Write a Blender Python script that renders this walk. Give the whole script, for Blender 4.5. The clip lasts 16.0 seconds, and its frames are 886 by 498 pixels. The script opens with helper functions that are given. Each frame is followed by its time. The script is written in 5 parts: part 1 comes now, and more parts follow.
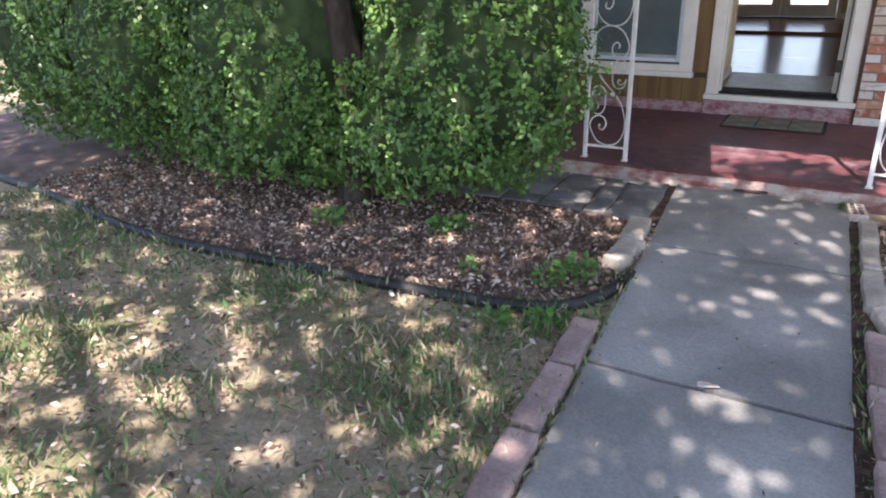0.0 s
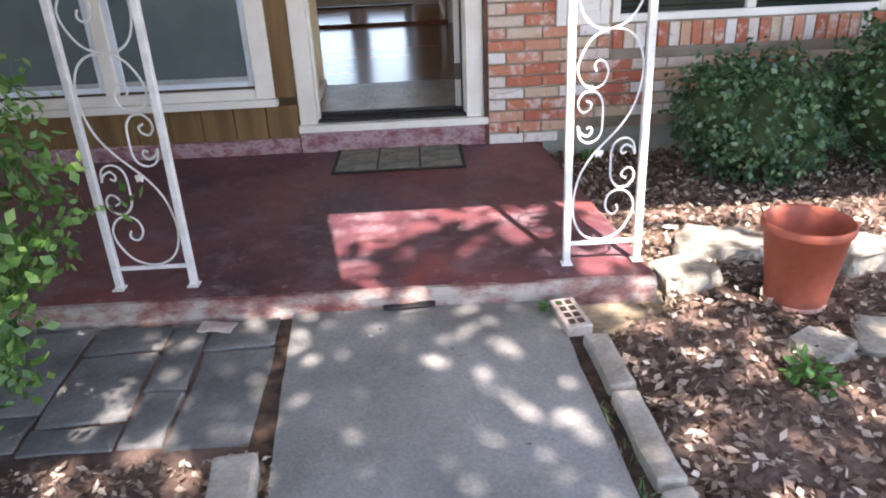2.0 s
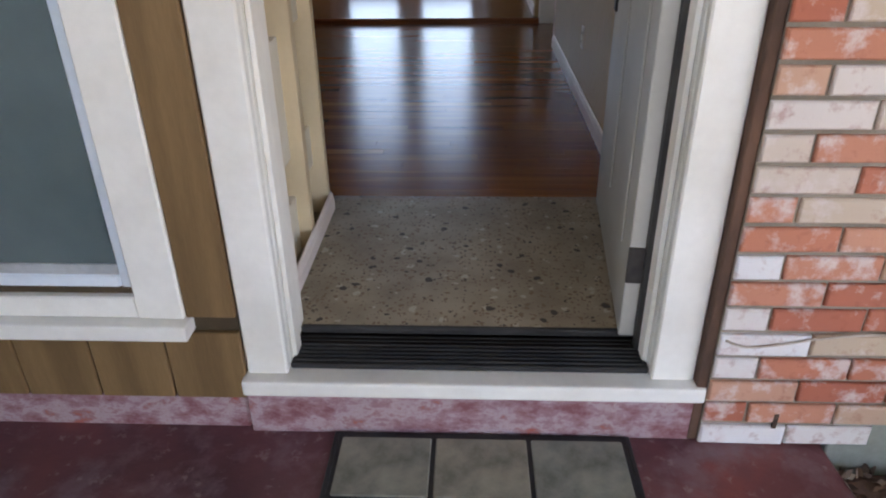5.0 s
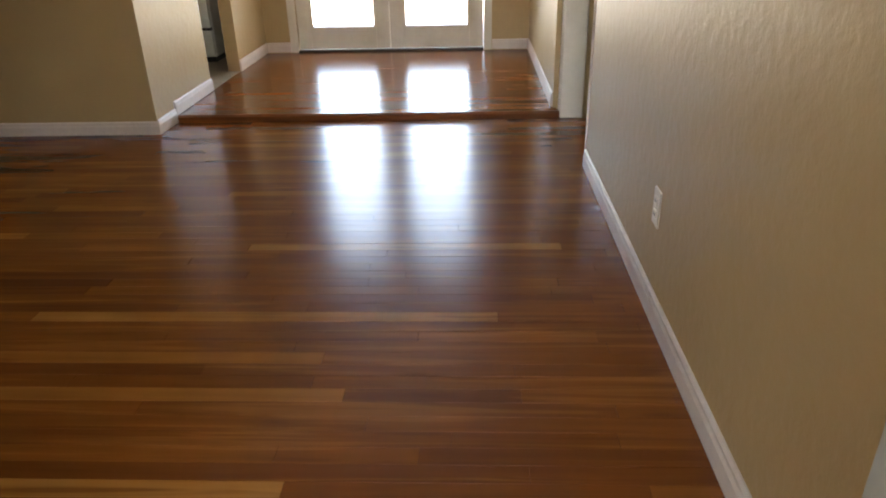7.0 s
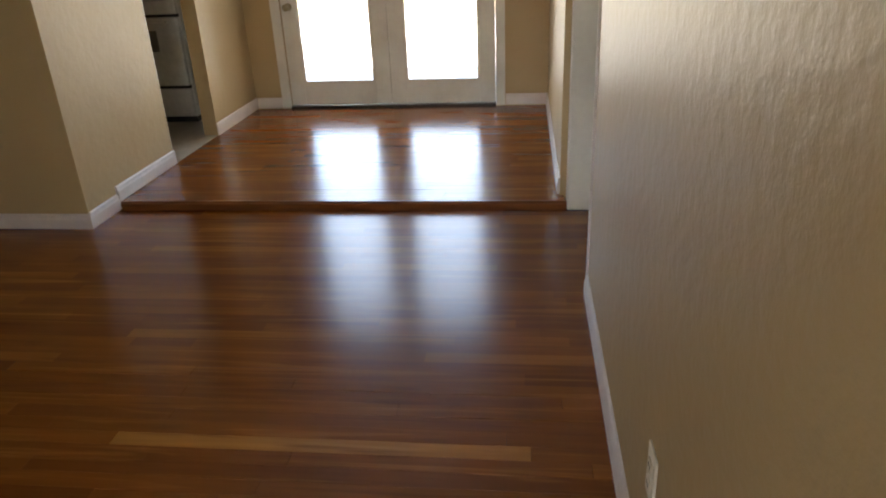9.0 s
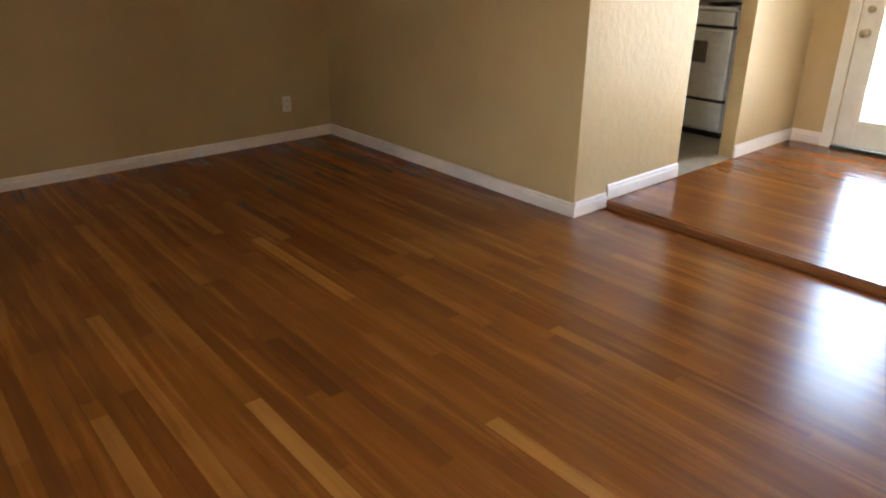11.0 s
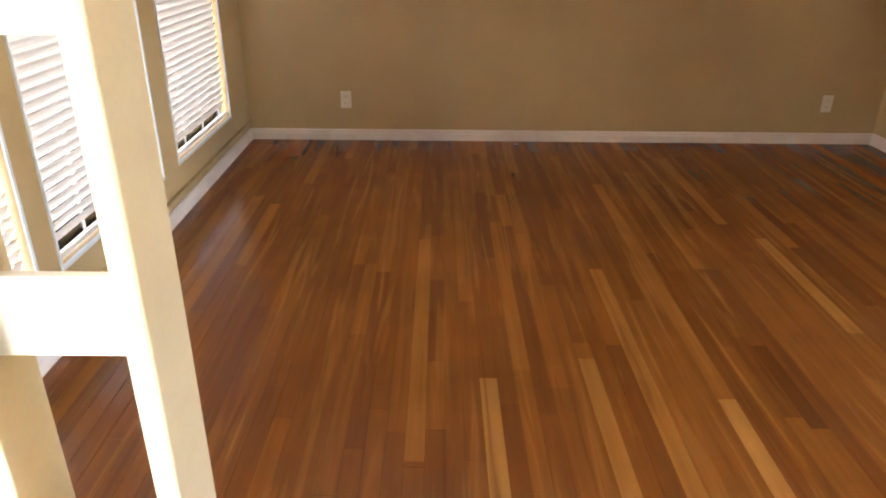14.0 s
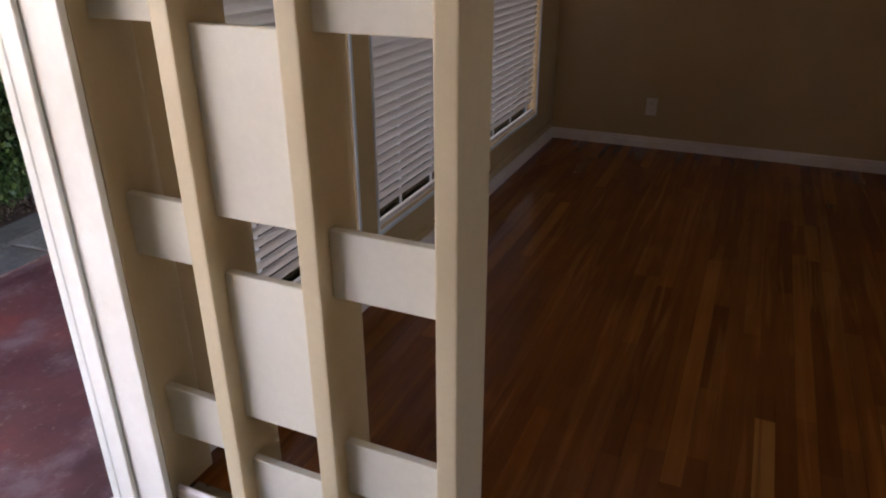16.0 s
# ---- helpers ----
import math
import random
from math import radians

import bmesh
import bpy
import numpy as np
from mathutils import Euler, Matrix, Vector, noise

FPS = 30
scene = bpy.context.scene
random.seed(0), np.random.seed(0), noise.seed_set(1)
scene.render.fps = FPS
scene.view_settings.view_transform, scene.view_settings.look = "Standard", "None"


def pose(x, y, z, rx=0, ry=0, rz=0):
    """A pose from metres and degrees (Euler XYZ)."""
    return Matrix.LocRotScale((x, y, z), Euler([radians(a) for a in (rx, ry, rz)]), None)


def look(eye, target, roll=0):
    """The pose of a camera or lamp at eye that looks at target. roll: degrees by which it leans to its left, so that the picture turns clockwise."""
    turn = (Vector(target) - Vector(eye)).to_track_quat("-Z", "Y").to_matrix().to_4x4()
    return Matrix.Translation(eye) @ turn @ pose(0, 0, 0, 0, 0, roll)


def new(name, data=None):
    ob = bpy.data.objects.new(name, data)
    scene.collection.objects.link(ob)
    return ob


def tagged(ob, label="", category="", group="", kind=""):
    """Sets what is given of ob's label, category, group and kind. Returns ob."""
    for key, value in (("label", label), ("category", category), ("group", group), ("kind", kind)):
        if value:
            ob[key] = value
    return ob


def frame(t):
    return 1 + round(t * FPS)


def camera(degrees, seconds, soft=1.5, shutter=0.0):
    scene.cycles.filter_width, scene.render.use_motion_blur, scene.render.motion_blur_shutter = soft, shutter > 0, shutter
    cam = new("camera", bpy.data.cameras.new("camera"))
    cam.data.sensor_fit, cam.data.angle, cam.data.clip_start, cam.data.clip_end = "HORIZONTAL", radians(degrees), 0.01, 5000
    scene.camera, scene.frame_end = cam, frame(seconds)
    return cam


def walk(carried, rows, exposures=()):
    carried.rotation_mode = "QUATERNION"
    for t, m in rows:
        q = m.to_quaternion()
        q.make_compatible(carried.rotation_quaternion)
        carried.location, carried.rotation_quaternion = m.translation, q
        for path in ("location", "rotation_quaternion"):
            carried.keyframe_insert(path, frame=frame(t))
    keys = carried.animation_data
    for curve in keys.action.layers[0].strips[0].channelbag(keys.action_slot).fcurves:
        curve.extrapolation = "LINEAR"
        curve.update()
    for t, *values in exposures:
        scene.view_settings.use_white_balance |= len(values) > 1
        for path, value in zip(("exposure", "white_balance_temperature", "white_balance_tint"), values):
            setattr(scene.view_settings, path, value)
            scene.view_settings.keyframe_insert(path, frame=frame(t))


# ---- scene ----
cam = camera(64.9, 16.0, soft=2.0)
PATH = [
    (0.5, (0.298, -5.898, 1.246), (-0.235, -4.134, 0.468), -2.9),
    (1, (0.294, -5.338, 1.229), (0.014, -3.537, 0.406), -2.4),
    (1.5, (0.177, -4.809, 1.241), (0.101, -3.017, 0.358), -2.6),
    (2, (0.193, -4.302, 1.237), (0.229, -2.483, 0.407), -2.6),
    (2.5, (0.178, -3.817, 1.242), (0.123, -2.015, 0.375), -1.3),
    (3, (0.117, -3.354, 1.273), (0.14, -1.575, 0.359), -2.9),
    (3.5, (0.037, -2.861, 1.24), (-0.072, -1.083, 0.331), -1.8),
    (4, (-0.059, -2.359, 1.204), (-0.173, -0.577, 0.302), 0.0),
    (4.5, (-0.058, -1.867, 1.225), (-0.064, -0.103, 0.284), -2.3),
    (5, (0.003, -1.427, 1.314), (-0.075, 0.333, 0.366), -0.7),
    (5.2, (0.008, -1.265, 1.315), (-0.098, 0.491, 0.364), -0.5),
    (7.3, (0.054, 0.589, 1.387), (-0.02, 2.389, 0.52), -1.9),
    (7.5, (0.07, 0.675, 1.408), (0.042, 2.465, 0.514), -2.0),
    (8, (0.142, 0.916, 1.422), (0.109, 2.718, 0.556), -3.4),
    (8.2, (0.178, 1.01, 1.438), (0.161, 2.822, 0.591), -2.9),
    (10.3, (0.502, 1.604, 1.538), (-0.528, 3.134, 0.764), -0.5),
    (10.5, (0.485, 1.62, 1.525), (-0.666, 3.063, 0.755), -0.1),
    (11, (0.406, 1.578, 1.515), (-1.002, 2.762, 0.73), 0.1),
    (11.5, (0.455, 1.624, 1.571), (-1.111, 2.573, 0.766), -0.2),
    (12, (0.469, 1.621, 1.563), (-1.23, 2.301, 0.755), -0.4),
    (12.5, (0.409, 1.553, 1.516), (-1.363, 2.008, 0.708), 0.2),
    (13, (0.396, 1.492, 1.523), (-1.409, 1.747, 0.701), 0.0),
    (13.5, (0.38, 1.449, 1.522), (-1.434, 1.597, 0.692), 0.4),
    (14, (0.393, 1.396, 1.544), (-1.421, 1.408, 0.703), 0.6),
    (14.5, (0.34, 1.402, 1.492), (-1.461, 1.191, 0.647), -0.1),
    (15, (0.375, 1.369, 1.512), (-1.381, 0.934, 0.659), 0.7),
    (15.5, (0.391, 1.365, 1.522), (-1.318, 0.763, 0.674), 0.7),
    (16, (0.451, 1.359, 1.567), (-1.206, 0.622, 0.726), -0.2),
]
EXPOSURES = [
    (0.0, 1.8, 6700, 22), (0.5, 2.5, 6700, 23), (1.0, 2.65, 6700, 22), (1.5, 2.4, 6700, 22), (3.0, 2.25, 6700, 23), (4.5, 2.5, 6700, 22), (5.2, 2.45, 6800, 21), (7.3, 4.4, 7600, 15), (8.2, 4.0, 7600, 15), (10.3, 3.9, 6900, 14), (10.5, 4.1, 6900, 14),
    (11.0, 5.25, 7000, 13), (11.5, 5.6, 6950, 13), (12.0, 6.45, 6900, 14), (13.0, 6.75, 6900, 14), (13.5, 6.6, 6900, 15), (14.0, 6.15, 6800, 18), (14.5, 5.3, 6800, 23), (15.0, 4.55, 6600, 27), (16.0, 3.5, 6600, 27),
]
walk(cam, [(0.0, pose(0.538, -6.538, 1.366, 67.10, 1.58, 29.84))] + [(t, look(eye, target, roll)) for t, eye, target, roll in PATH], EXPOSURES)

# ---- light ----
SUN_TO = Vector((0.16, -0.52, 0.84)).normalized()
world = bpy.data.worlds.new("world")
scene.world = world
world.use_nodes = True
_wt = world.node_tree
_sky = _wt.nodes.new("ShaderNodeTexSky")
_sky.sky_type = "NISHITA"
_sky.sun_disc = False
_sky.sun_elevation = math.asin(SUN_TO.z)
_sky.sun_rotation = math.atan2(SUN_TO.x, SUN_TO.y)
_wt.links.new(_sky.outputs[0], _wt.nodes["Background"].inputs[0])
_wt.nodes["Background"].inputs[1].default_value = 0.15
sun = new("sun", bpy.data.lights.new("sun", "SUN"))
sun.data.energy, sun.data.angle, sun.data.color = 4.8, radians(0.53), (1.0, 0.95, 0.87)
sun.matrix_world = look(SUN_TO * 30, (0, 0, 0))


def window_light(name, x0, x1, z0, z1, y, facing, watts, colour):
    """Sky light through an opening; facing is the sign of y it shines towards."""
    lamp = new(name, bpy.data.lights.new(name, "AREA"))
    lamp.data.shape, lamp.data.size, lamp.data.size_y = "RECTANGLE", x1 - x0, z1 - z0
    lamp.data.energy, lamp.data.color = watts, colour
    c = Vector(((x0 + x1) / 2, y, (z0 + z1) / 2))
    lamp.matrix_world = look(c, c + Vector((0, facing, 0)))
    return lamp


# ---- plan, in metres; the porch floor is z = 0 ----
F = 0.206          # wooden floor
FB = 0.244         # raised back room
CEIL = 2.64
X_LEFT, Y_FRONT, Y_BACK = -4.268, 0.105, 4.365
X_STUB, Y_STRIP, Y_DOORS = -1.825, 4.631, 6.805
X_RIGHT, Y_RIGHT_END = 0.59, 3.727
GROUND = -0.10
WALK = -0.073
WINDOWS = [(-3.84, -2.925), (-2.70, -1.75), (-1.60, -0.852)]
WIN_Z0, WIN_Z1 = 0.475, 2.02
FD_X0, FD_X1 = -1.53, 0.13

window_light("french_door_daylight", FD_X0 + 0.1, FD_X1 - 0.1, FB + 0.15, 2.2, Y_DOORS + 0.35, -1, 1.2, (1.0, 0.98, 0.95))
for _i, (_a, _b) in enumerate(WINDOWS):
    window_light("window_daylight", _a, _b, WIN_Z0, WIN_Z1, 0.064, 1, 0.39, (0.95, 0.97, 1.0))
window_light("front_door_daylight", -0.44, 0.44, 0.24, 2.18, 0.06, 1, 0.27, (1.0, 0.96, 0.92))

# ---- materials ----
def material(name, rough=0.6, metal=0.0, spec=0.5):
    m = bpy.data.materials.new(name)
    m.use_nodes = True
    b = m.node_tree.nodes["Principled BSDF"]
    b.inputs["Roughness"].default_value = rough
    b.inputs["Metallic"].default_value = metal
    b.inputs["Specular IOR Level"].default_value = spec
    return m, m.node_tree, b


def node(t, kind, **props):
    n = t.nodes.new(kind)
    for k, v in props.items():
        if k in n.inputs:
            n.inputs[k].default_value = v
    return n


def coords(t, scale=(1, 1, 1), space="Object"):
    c = t.nodes.new("ShaderNodeTexCoord")
    mp = t.nodes.new("ShaderNodeMapping")
    mp.inputs["Scale"].default_value = scale
    t.links.new(c.outputs[space], mp.inputs["Vector"])
    return mp.outputs["Vector"]


def noise_tex(t, vec, scale, detail=4.0, rough=0.55):
    n = node(t, "ShaderNodeTexNoise", Scale=scale, Detail=detail, Roughness=rough)
    t.links.new(vec, n.inputs["Vector"])
    return n.outputs["Fac"]


def ramp(t, fac, stops):
    r = t.nodes.new("ShaderNodeValToRGB")
    e = r.color_ramp.elements
    while len(e) < len(stops):
        e.new(0.5)
    for s, (p, c) in zip(e, stops):
        s.position = p
        s.color = (*c, 1) if len(c) == 3 else c
    t.links.new(fac, r.inputs["Fac"])
    return r.outputs["Color"]


def mix(t, fac, a, b, blend="MIX"):
    n = t.nodes.new("ShaderNodeMix")
    n.data_type, n.blend_type = "RGBA", blend
    for v, i in ((fac, 0), (a, 6), (b, 7)):
        if isinstance(v, (int, float)):
            n.inputs[i].default_value = v
        elif isinstance(v, tuple):
            n.inputs[i].default_value = (*v, 1)
        else:
            t.links.new(v, n.inputs[i])
    return n.outputs[2]


def bump(t, b, height, strength=0.3, distance=0.01):
    n = node(t, "ShaderNodeBump", Strength=strength, Distance=distance)
    t.links.new(height, n.inputs["Height"])
    t.links.new(n.outputs["Normal"], b.inputs["Normal"])


def mottled(name, dark, light, scale=3.0, fine=40.0, rough=0.7, bump_strength=0.25, distance=0.004, spec=0.4, stretch=(1, 1, 1), metal=0.0, lo=0.38, hi=0.62, space="Object", grain_lo=0.9, grain_hi=1.06):
    """A surface with a broad and a fine variation and fine relief."""
    m, t, b = material(name, rough, metal, spec)
    v = coords(t, stretch, space)
    broad = noise_tex(t, v, scale, 5)
    small = noise_tex(t, v, fine, 5, 0.6)
    base = ramp(t, broad, [(lo, dark), (hi, light)])
    grain = ramp(t, small, [(0.3, (grain_lo,) * 3), (0.7, (grain_hi,) * 3)])
    t.links.new(mix(t, 1.0, base, grain, "MULTIPLY"), b.inputs["Base Color"])
    bump(t, b, small, bump_strength, distance)
    return m


CONCRETE = mottled("walk_concrete", (0.20, 0.198, 0.185), (0.325, 0.32, 0.30), 1.6, 90, 0.85, 0.3, 0.003, grain_lo=0.78, grain_hi=1.15)
FOUNDATION = mottled("foundation_concrete", (0.20, 0.215, 0.185), (0.31, 0.32, 0.28), 3, 60, 0.9, 0.4, 0.004)
PALE = mottled("pale_brightening_slab", (0.36, 0.355, 0.34), (0.46, 0.455, 0.43), 1.5, 60, 0.85)
FLAG = mottled("flagstone", (0.115, 0.117, 0.112), (0.22, 0.22, 0.21), 3, 60, 0.85, 0.4, 0.005, grain_lo=0.78, grain_hi=1.15)
STONE = mottled("limestone", (0.22, 0.20, 0.165), (0.44, 0.41, 0.35), 7, 60, 0.9, 0.6, 0.012, grain_lo=0.78, grain_hi=1.15)
TIMBER = mottled("edging_stone", (0.28, 0.25, 0.205), (0.46, 0.42, 0.355), 6, 70, 0.9, 0.5, 0.006, grain_lo=0.78, grain_hi=1.15)
PINKSTONE = mottled("pink_edging_brick", (0.22, 0.15, 0.14), (0.36, 0.27, 0.25), 5, 70, 0.9, 0.5, 0.006, grain_lo=0.78, grain_hi=1.15)
LOOSEBRICK = mottled("weathered_brick", (0.42, 0.33, 0.28), (0.62, 0.55, 0.48), 9, 70, 0.9, 0.5, 0.006)
WHITE = mottled("white_paint", (0.72, 0.71, 0.68), (0.84, 0.83, 0.80), 2.5, 30, 0.45, 0.08, 0.002, grain_lo=0.97, grain_hi=1.02)
CREAM = mottled("casing_paint", (0.62, 0.58, 0.50), (0.82, 0.80, 0.74), 2.2, 40, 0.5, 0.1, 0.002, lo=0.2, hi=0.55, grain_lo=0.97, grain_hi=1.02)
VINYL = mottled("white_vinyl", (0.66, 0.74, 0.82), (0.78, 0.84, 0.90), 3, 30, 0.35, 0.04, 0.001, grain_lo=0.97, grain_hi=1.02)
IRON = mottled("white_wrought_iron", (0.70, 0.69, 0.67), (0.84, 0.83, 0.81), 14, 90, 0.5, 0.25, 0.002)
SIDING = mottled("brown_siding", (0.15, 0.088, 0.036), (0.22, 0.132, 0.056), 2, 60, 0.7, 0.3, 0.003, stretch=(6, 6, 0.5))
GROOVE = mottled("siding_groove", (0.05, 0.033, 0.016), (0.08, 0.055, 0.03), 3, 60, 0.8)
BLACK = mottled("black_rubber", (0.012, 0.012, 0.013), (0.03, 0.03, 0.03), 6, 80, 0.55, 0.2, 0.003)
BLACKMETAL = mottled("black_metal", (0.012, 0.012, 0.013), (0.03, 0.028, 0.026), 20, 80, 0.4, 0.1, 0.001)
TERRACOTTA = mottled("terracotta_plastic", (0.34, 0.085, 0.05), (0.45, 0.13, 0.08), 3, 40, 0.55, 0.08, 0.002)
POTBASE = mottled("dusty_pot_rim", (0.45, 0.22, 0.16), (0.60, 0.38, 0.31), 6, 40, 0.7)
SOIL = mottled("pot_soil", (0.03, 0.02, 0.015), (0.10, 0.06, 0.04), 20, 90, 0.95, 0.6, 0.01)
BARK = mottled("bark", (0.03, 0.024, 0.02), (0.075, 0.06, 0.05), 6, 40, 0.95, 0.8, 0.02, stretch=(3, 3, 0.6))
KITCHEN = mottled("kitchen_tile", (0.42, 0.36, 0.27), (0.55, 0.48, 0.38), 3, 50, 0.5)
ENAMEL = mottled("white_enamel", (0.78, 0.78, 0.76), (0.84, 0.84, 0.82), 3, 20, 0.25, 0.02, 0.001)
OVENGLASS = mottled("oven_glass", (0.18, 0.17, 0.16), (0.26, 0.25, 0.23), 3, 20, 0.2, 0.0)
CEILING = mottled("ceiling_paint", (0.72, 0.70, 0.66), (0.80, 0.78, 0.74), 2, 60, 0.8, 0.4, 0.005)
ROOFING = mottled("roof_shingle", (0.08, 0.075, 0.07), (0.15, 0.14, 0.13), 4, 60, 0.9, 0.5, 0.01)
SOFFIT = mottled("soffit_paint", (0.55, 0.52, 0.46), (0.66, 0.63, 0.57), 3, 40, 0.6)
TRIM = mottled("baseboard_paint", (0.68, 0.60, 0.56), (0.80, 0.73, 0.69), 2.5, 40, 0.4, 0.08, 0.002, grain_lo=0.97, grain_hi=1.02)
DIVIDER = mottled("divider_paint", (0.58, 0.47, 0.30), (0.66, 0.555, 0.37), 1.5, 60, 0.45, 0.15, 0.002, grain_lo=0.97, grain_hi=1.02)
# paler copy of the divider paint; daylight from the door is in the colour
DIVIDER_LIT = mottled("divider_paint_lit", (0.66, 0.62, 0.52), (0.74, 0.70, 0.60), 1.5, 60, 0.45, 0.12, 0.002, grain_lo=0.97, grain_hi=1.02)
DOORPAINT = mottled("door_paint", (0.34, 0.345, 0.32), (0.42, 0.425, 0.395), 2, 60, 0.4, 0.1, 0.002, grain_lo=0.97, grain_hi=1.02)
PLATE = mottled("outlet_plastic", (0.72, 0.66, 0.55), (0.78, 0.72, 0.62), 5, 30, 0.4, 0.02, grain_lo=0.97, grain_hi=1.02)
SLOT = mottled("outlet_slot", (0.05, 0.045, 0.04), (0.09, 0.08, 0.07), 5, 30, 0.6)


RUST = mottled("rusty_trim_strip", (0.05, 0.03, 0.022), (0.15, 0.08, 0.052), 7, 60, 0.85, 0.5, 0.005, stretch=(1, 1, 0.4))
DRYVINE = mottled("dry_vine_stem", (0.42, 0.34, 0.27), (0.58, 0.50, 0.42), 20, 90, 0.9)
SCREENRAIL = mottled("grey_screen_frame", (0.36, 0.38, 0.39), (0.46, 0.48, 0.49), 5, 40, 0.5, 0.03, 0.001)


def wall_paint():
    m, t, b = material("tan_wall_paint", 0.44, 0, 0.38)
    v = coords(t)
    broad = noise_tex(t, v, 0.9, 3)
    lumps = noise_tex(t, v, 22, 4, 0.55)
    t.links.new(ramp(t, broad, [(0.35, (0.44, 0.31, 0.155)), (0.65, (0.52, 0.375, 0.195))]), b.inputs["Base Color"])
    bump(t, b, lumps, 0.55, 0.006)
    return m


PAINT = wall_paint()


def glass(name, tint=(0.85, 0.92, 0.92), rough=0.0):
    m = bpy.data.materials.new(name)
    m.use_nodes = True
    t = m.node_tree
    t.nodes.clear()
    out = t.nodes.new("ShaderNodeOutputMaterial")
    tr = node(t, "ShaderNodeBsdfTransparent", Color=(*tint, 1))
    gl = node(t, "ShaderNodeBsdfGlossy", Color=(1, 1, 1, 1), Roughness=rough)
    fr = node(t, "ShaderNodeFresnel", IOR=1.45)
    mx = t.nodes.new("ShaderNodeMixShader")
    t.links.new(fr.outputs[0], mx.inputs[0])
    t.links.new(tr.outputs[0], mx.inputs[1])
    t.links.new(gl.outputs[0], mx.inputs[2])
    t.links.new(mx.outputs[0], out.inputs[0])
    return m


GLASS = glass("window_glass", (0.42, 0.52, 0.52))
CLEAR = glass("door_glass", (0.95, 0.97, 0.96))


def blind_material():
    m, t, b = material("blind_slat", 0.5)
    v = coords(t)
    t.links.new(ramp(t, noise_tex(t, v, 3), [(0.3, (0.62, 0.60, 0.57)), (0.7, (0.72, 0.70, 0.67))]), b.inputs["Base Color"])
    b.inputs["Subsurface Weight"].default_value = 0.0
    tl = node(t, "ShaderNodeBsdfTranslucent", Color=(0.80, 0.76, 0.72, 1))
    mx = t.nodes.new("ShaderNodeMixShader")
    mx.inputs[0].default_value = 0.22
    t.links.new(b.outputs[0], mx.inputs[1])
    t.links.new(tl.outputs[0], mx.inputs[2])
    t.links.new(mx.outputs[0], t.nodes["Material Output"].inputs[0])
    return m


def screen_material():
    """A fine dark woven mesh that lets a little light through."""
    m, t, b = material("insect_screen", 0.55, 0, 0.4)
    v = coords(t)
    t.links.new(ramp(t, noise_tex(t, v, 2.5, 4), [(0.3, (0.105, 0.145, 0.148)), (0.7, (0.155, 0.205, 0.208))]), b.inputs["Base Color"])
    tr = node(t, "ShaderNodeBsdfTransparent", Color=(1, 1, 1, 1))
    mx = t.nodes.new("ShaderNodeMixShader")
    mx.inputs[0].default_value = 0.80
    t.links.new(tr.outputs[0], mx.inputs[1])
    t.links.new(b.outputs[0], mx.inputs[2])
    t.links.new(mx.outputs[0], t.nodes["Material Output"].inputs[0])
    return m


SCREEN = screen_material()
BLIND = blind_material()


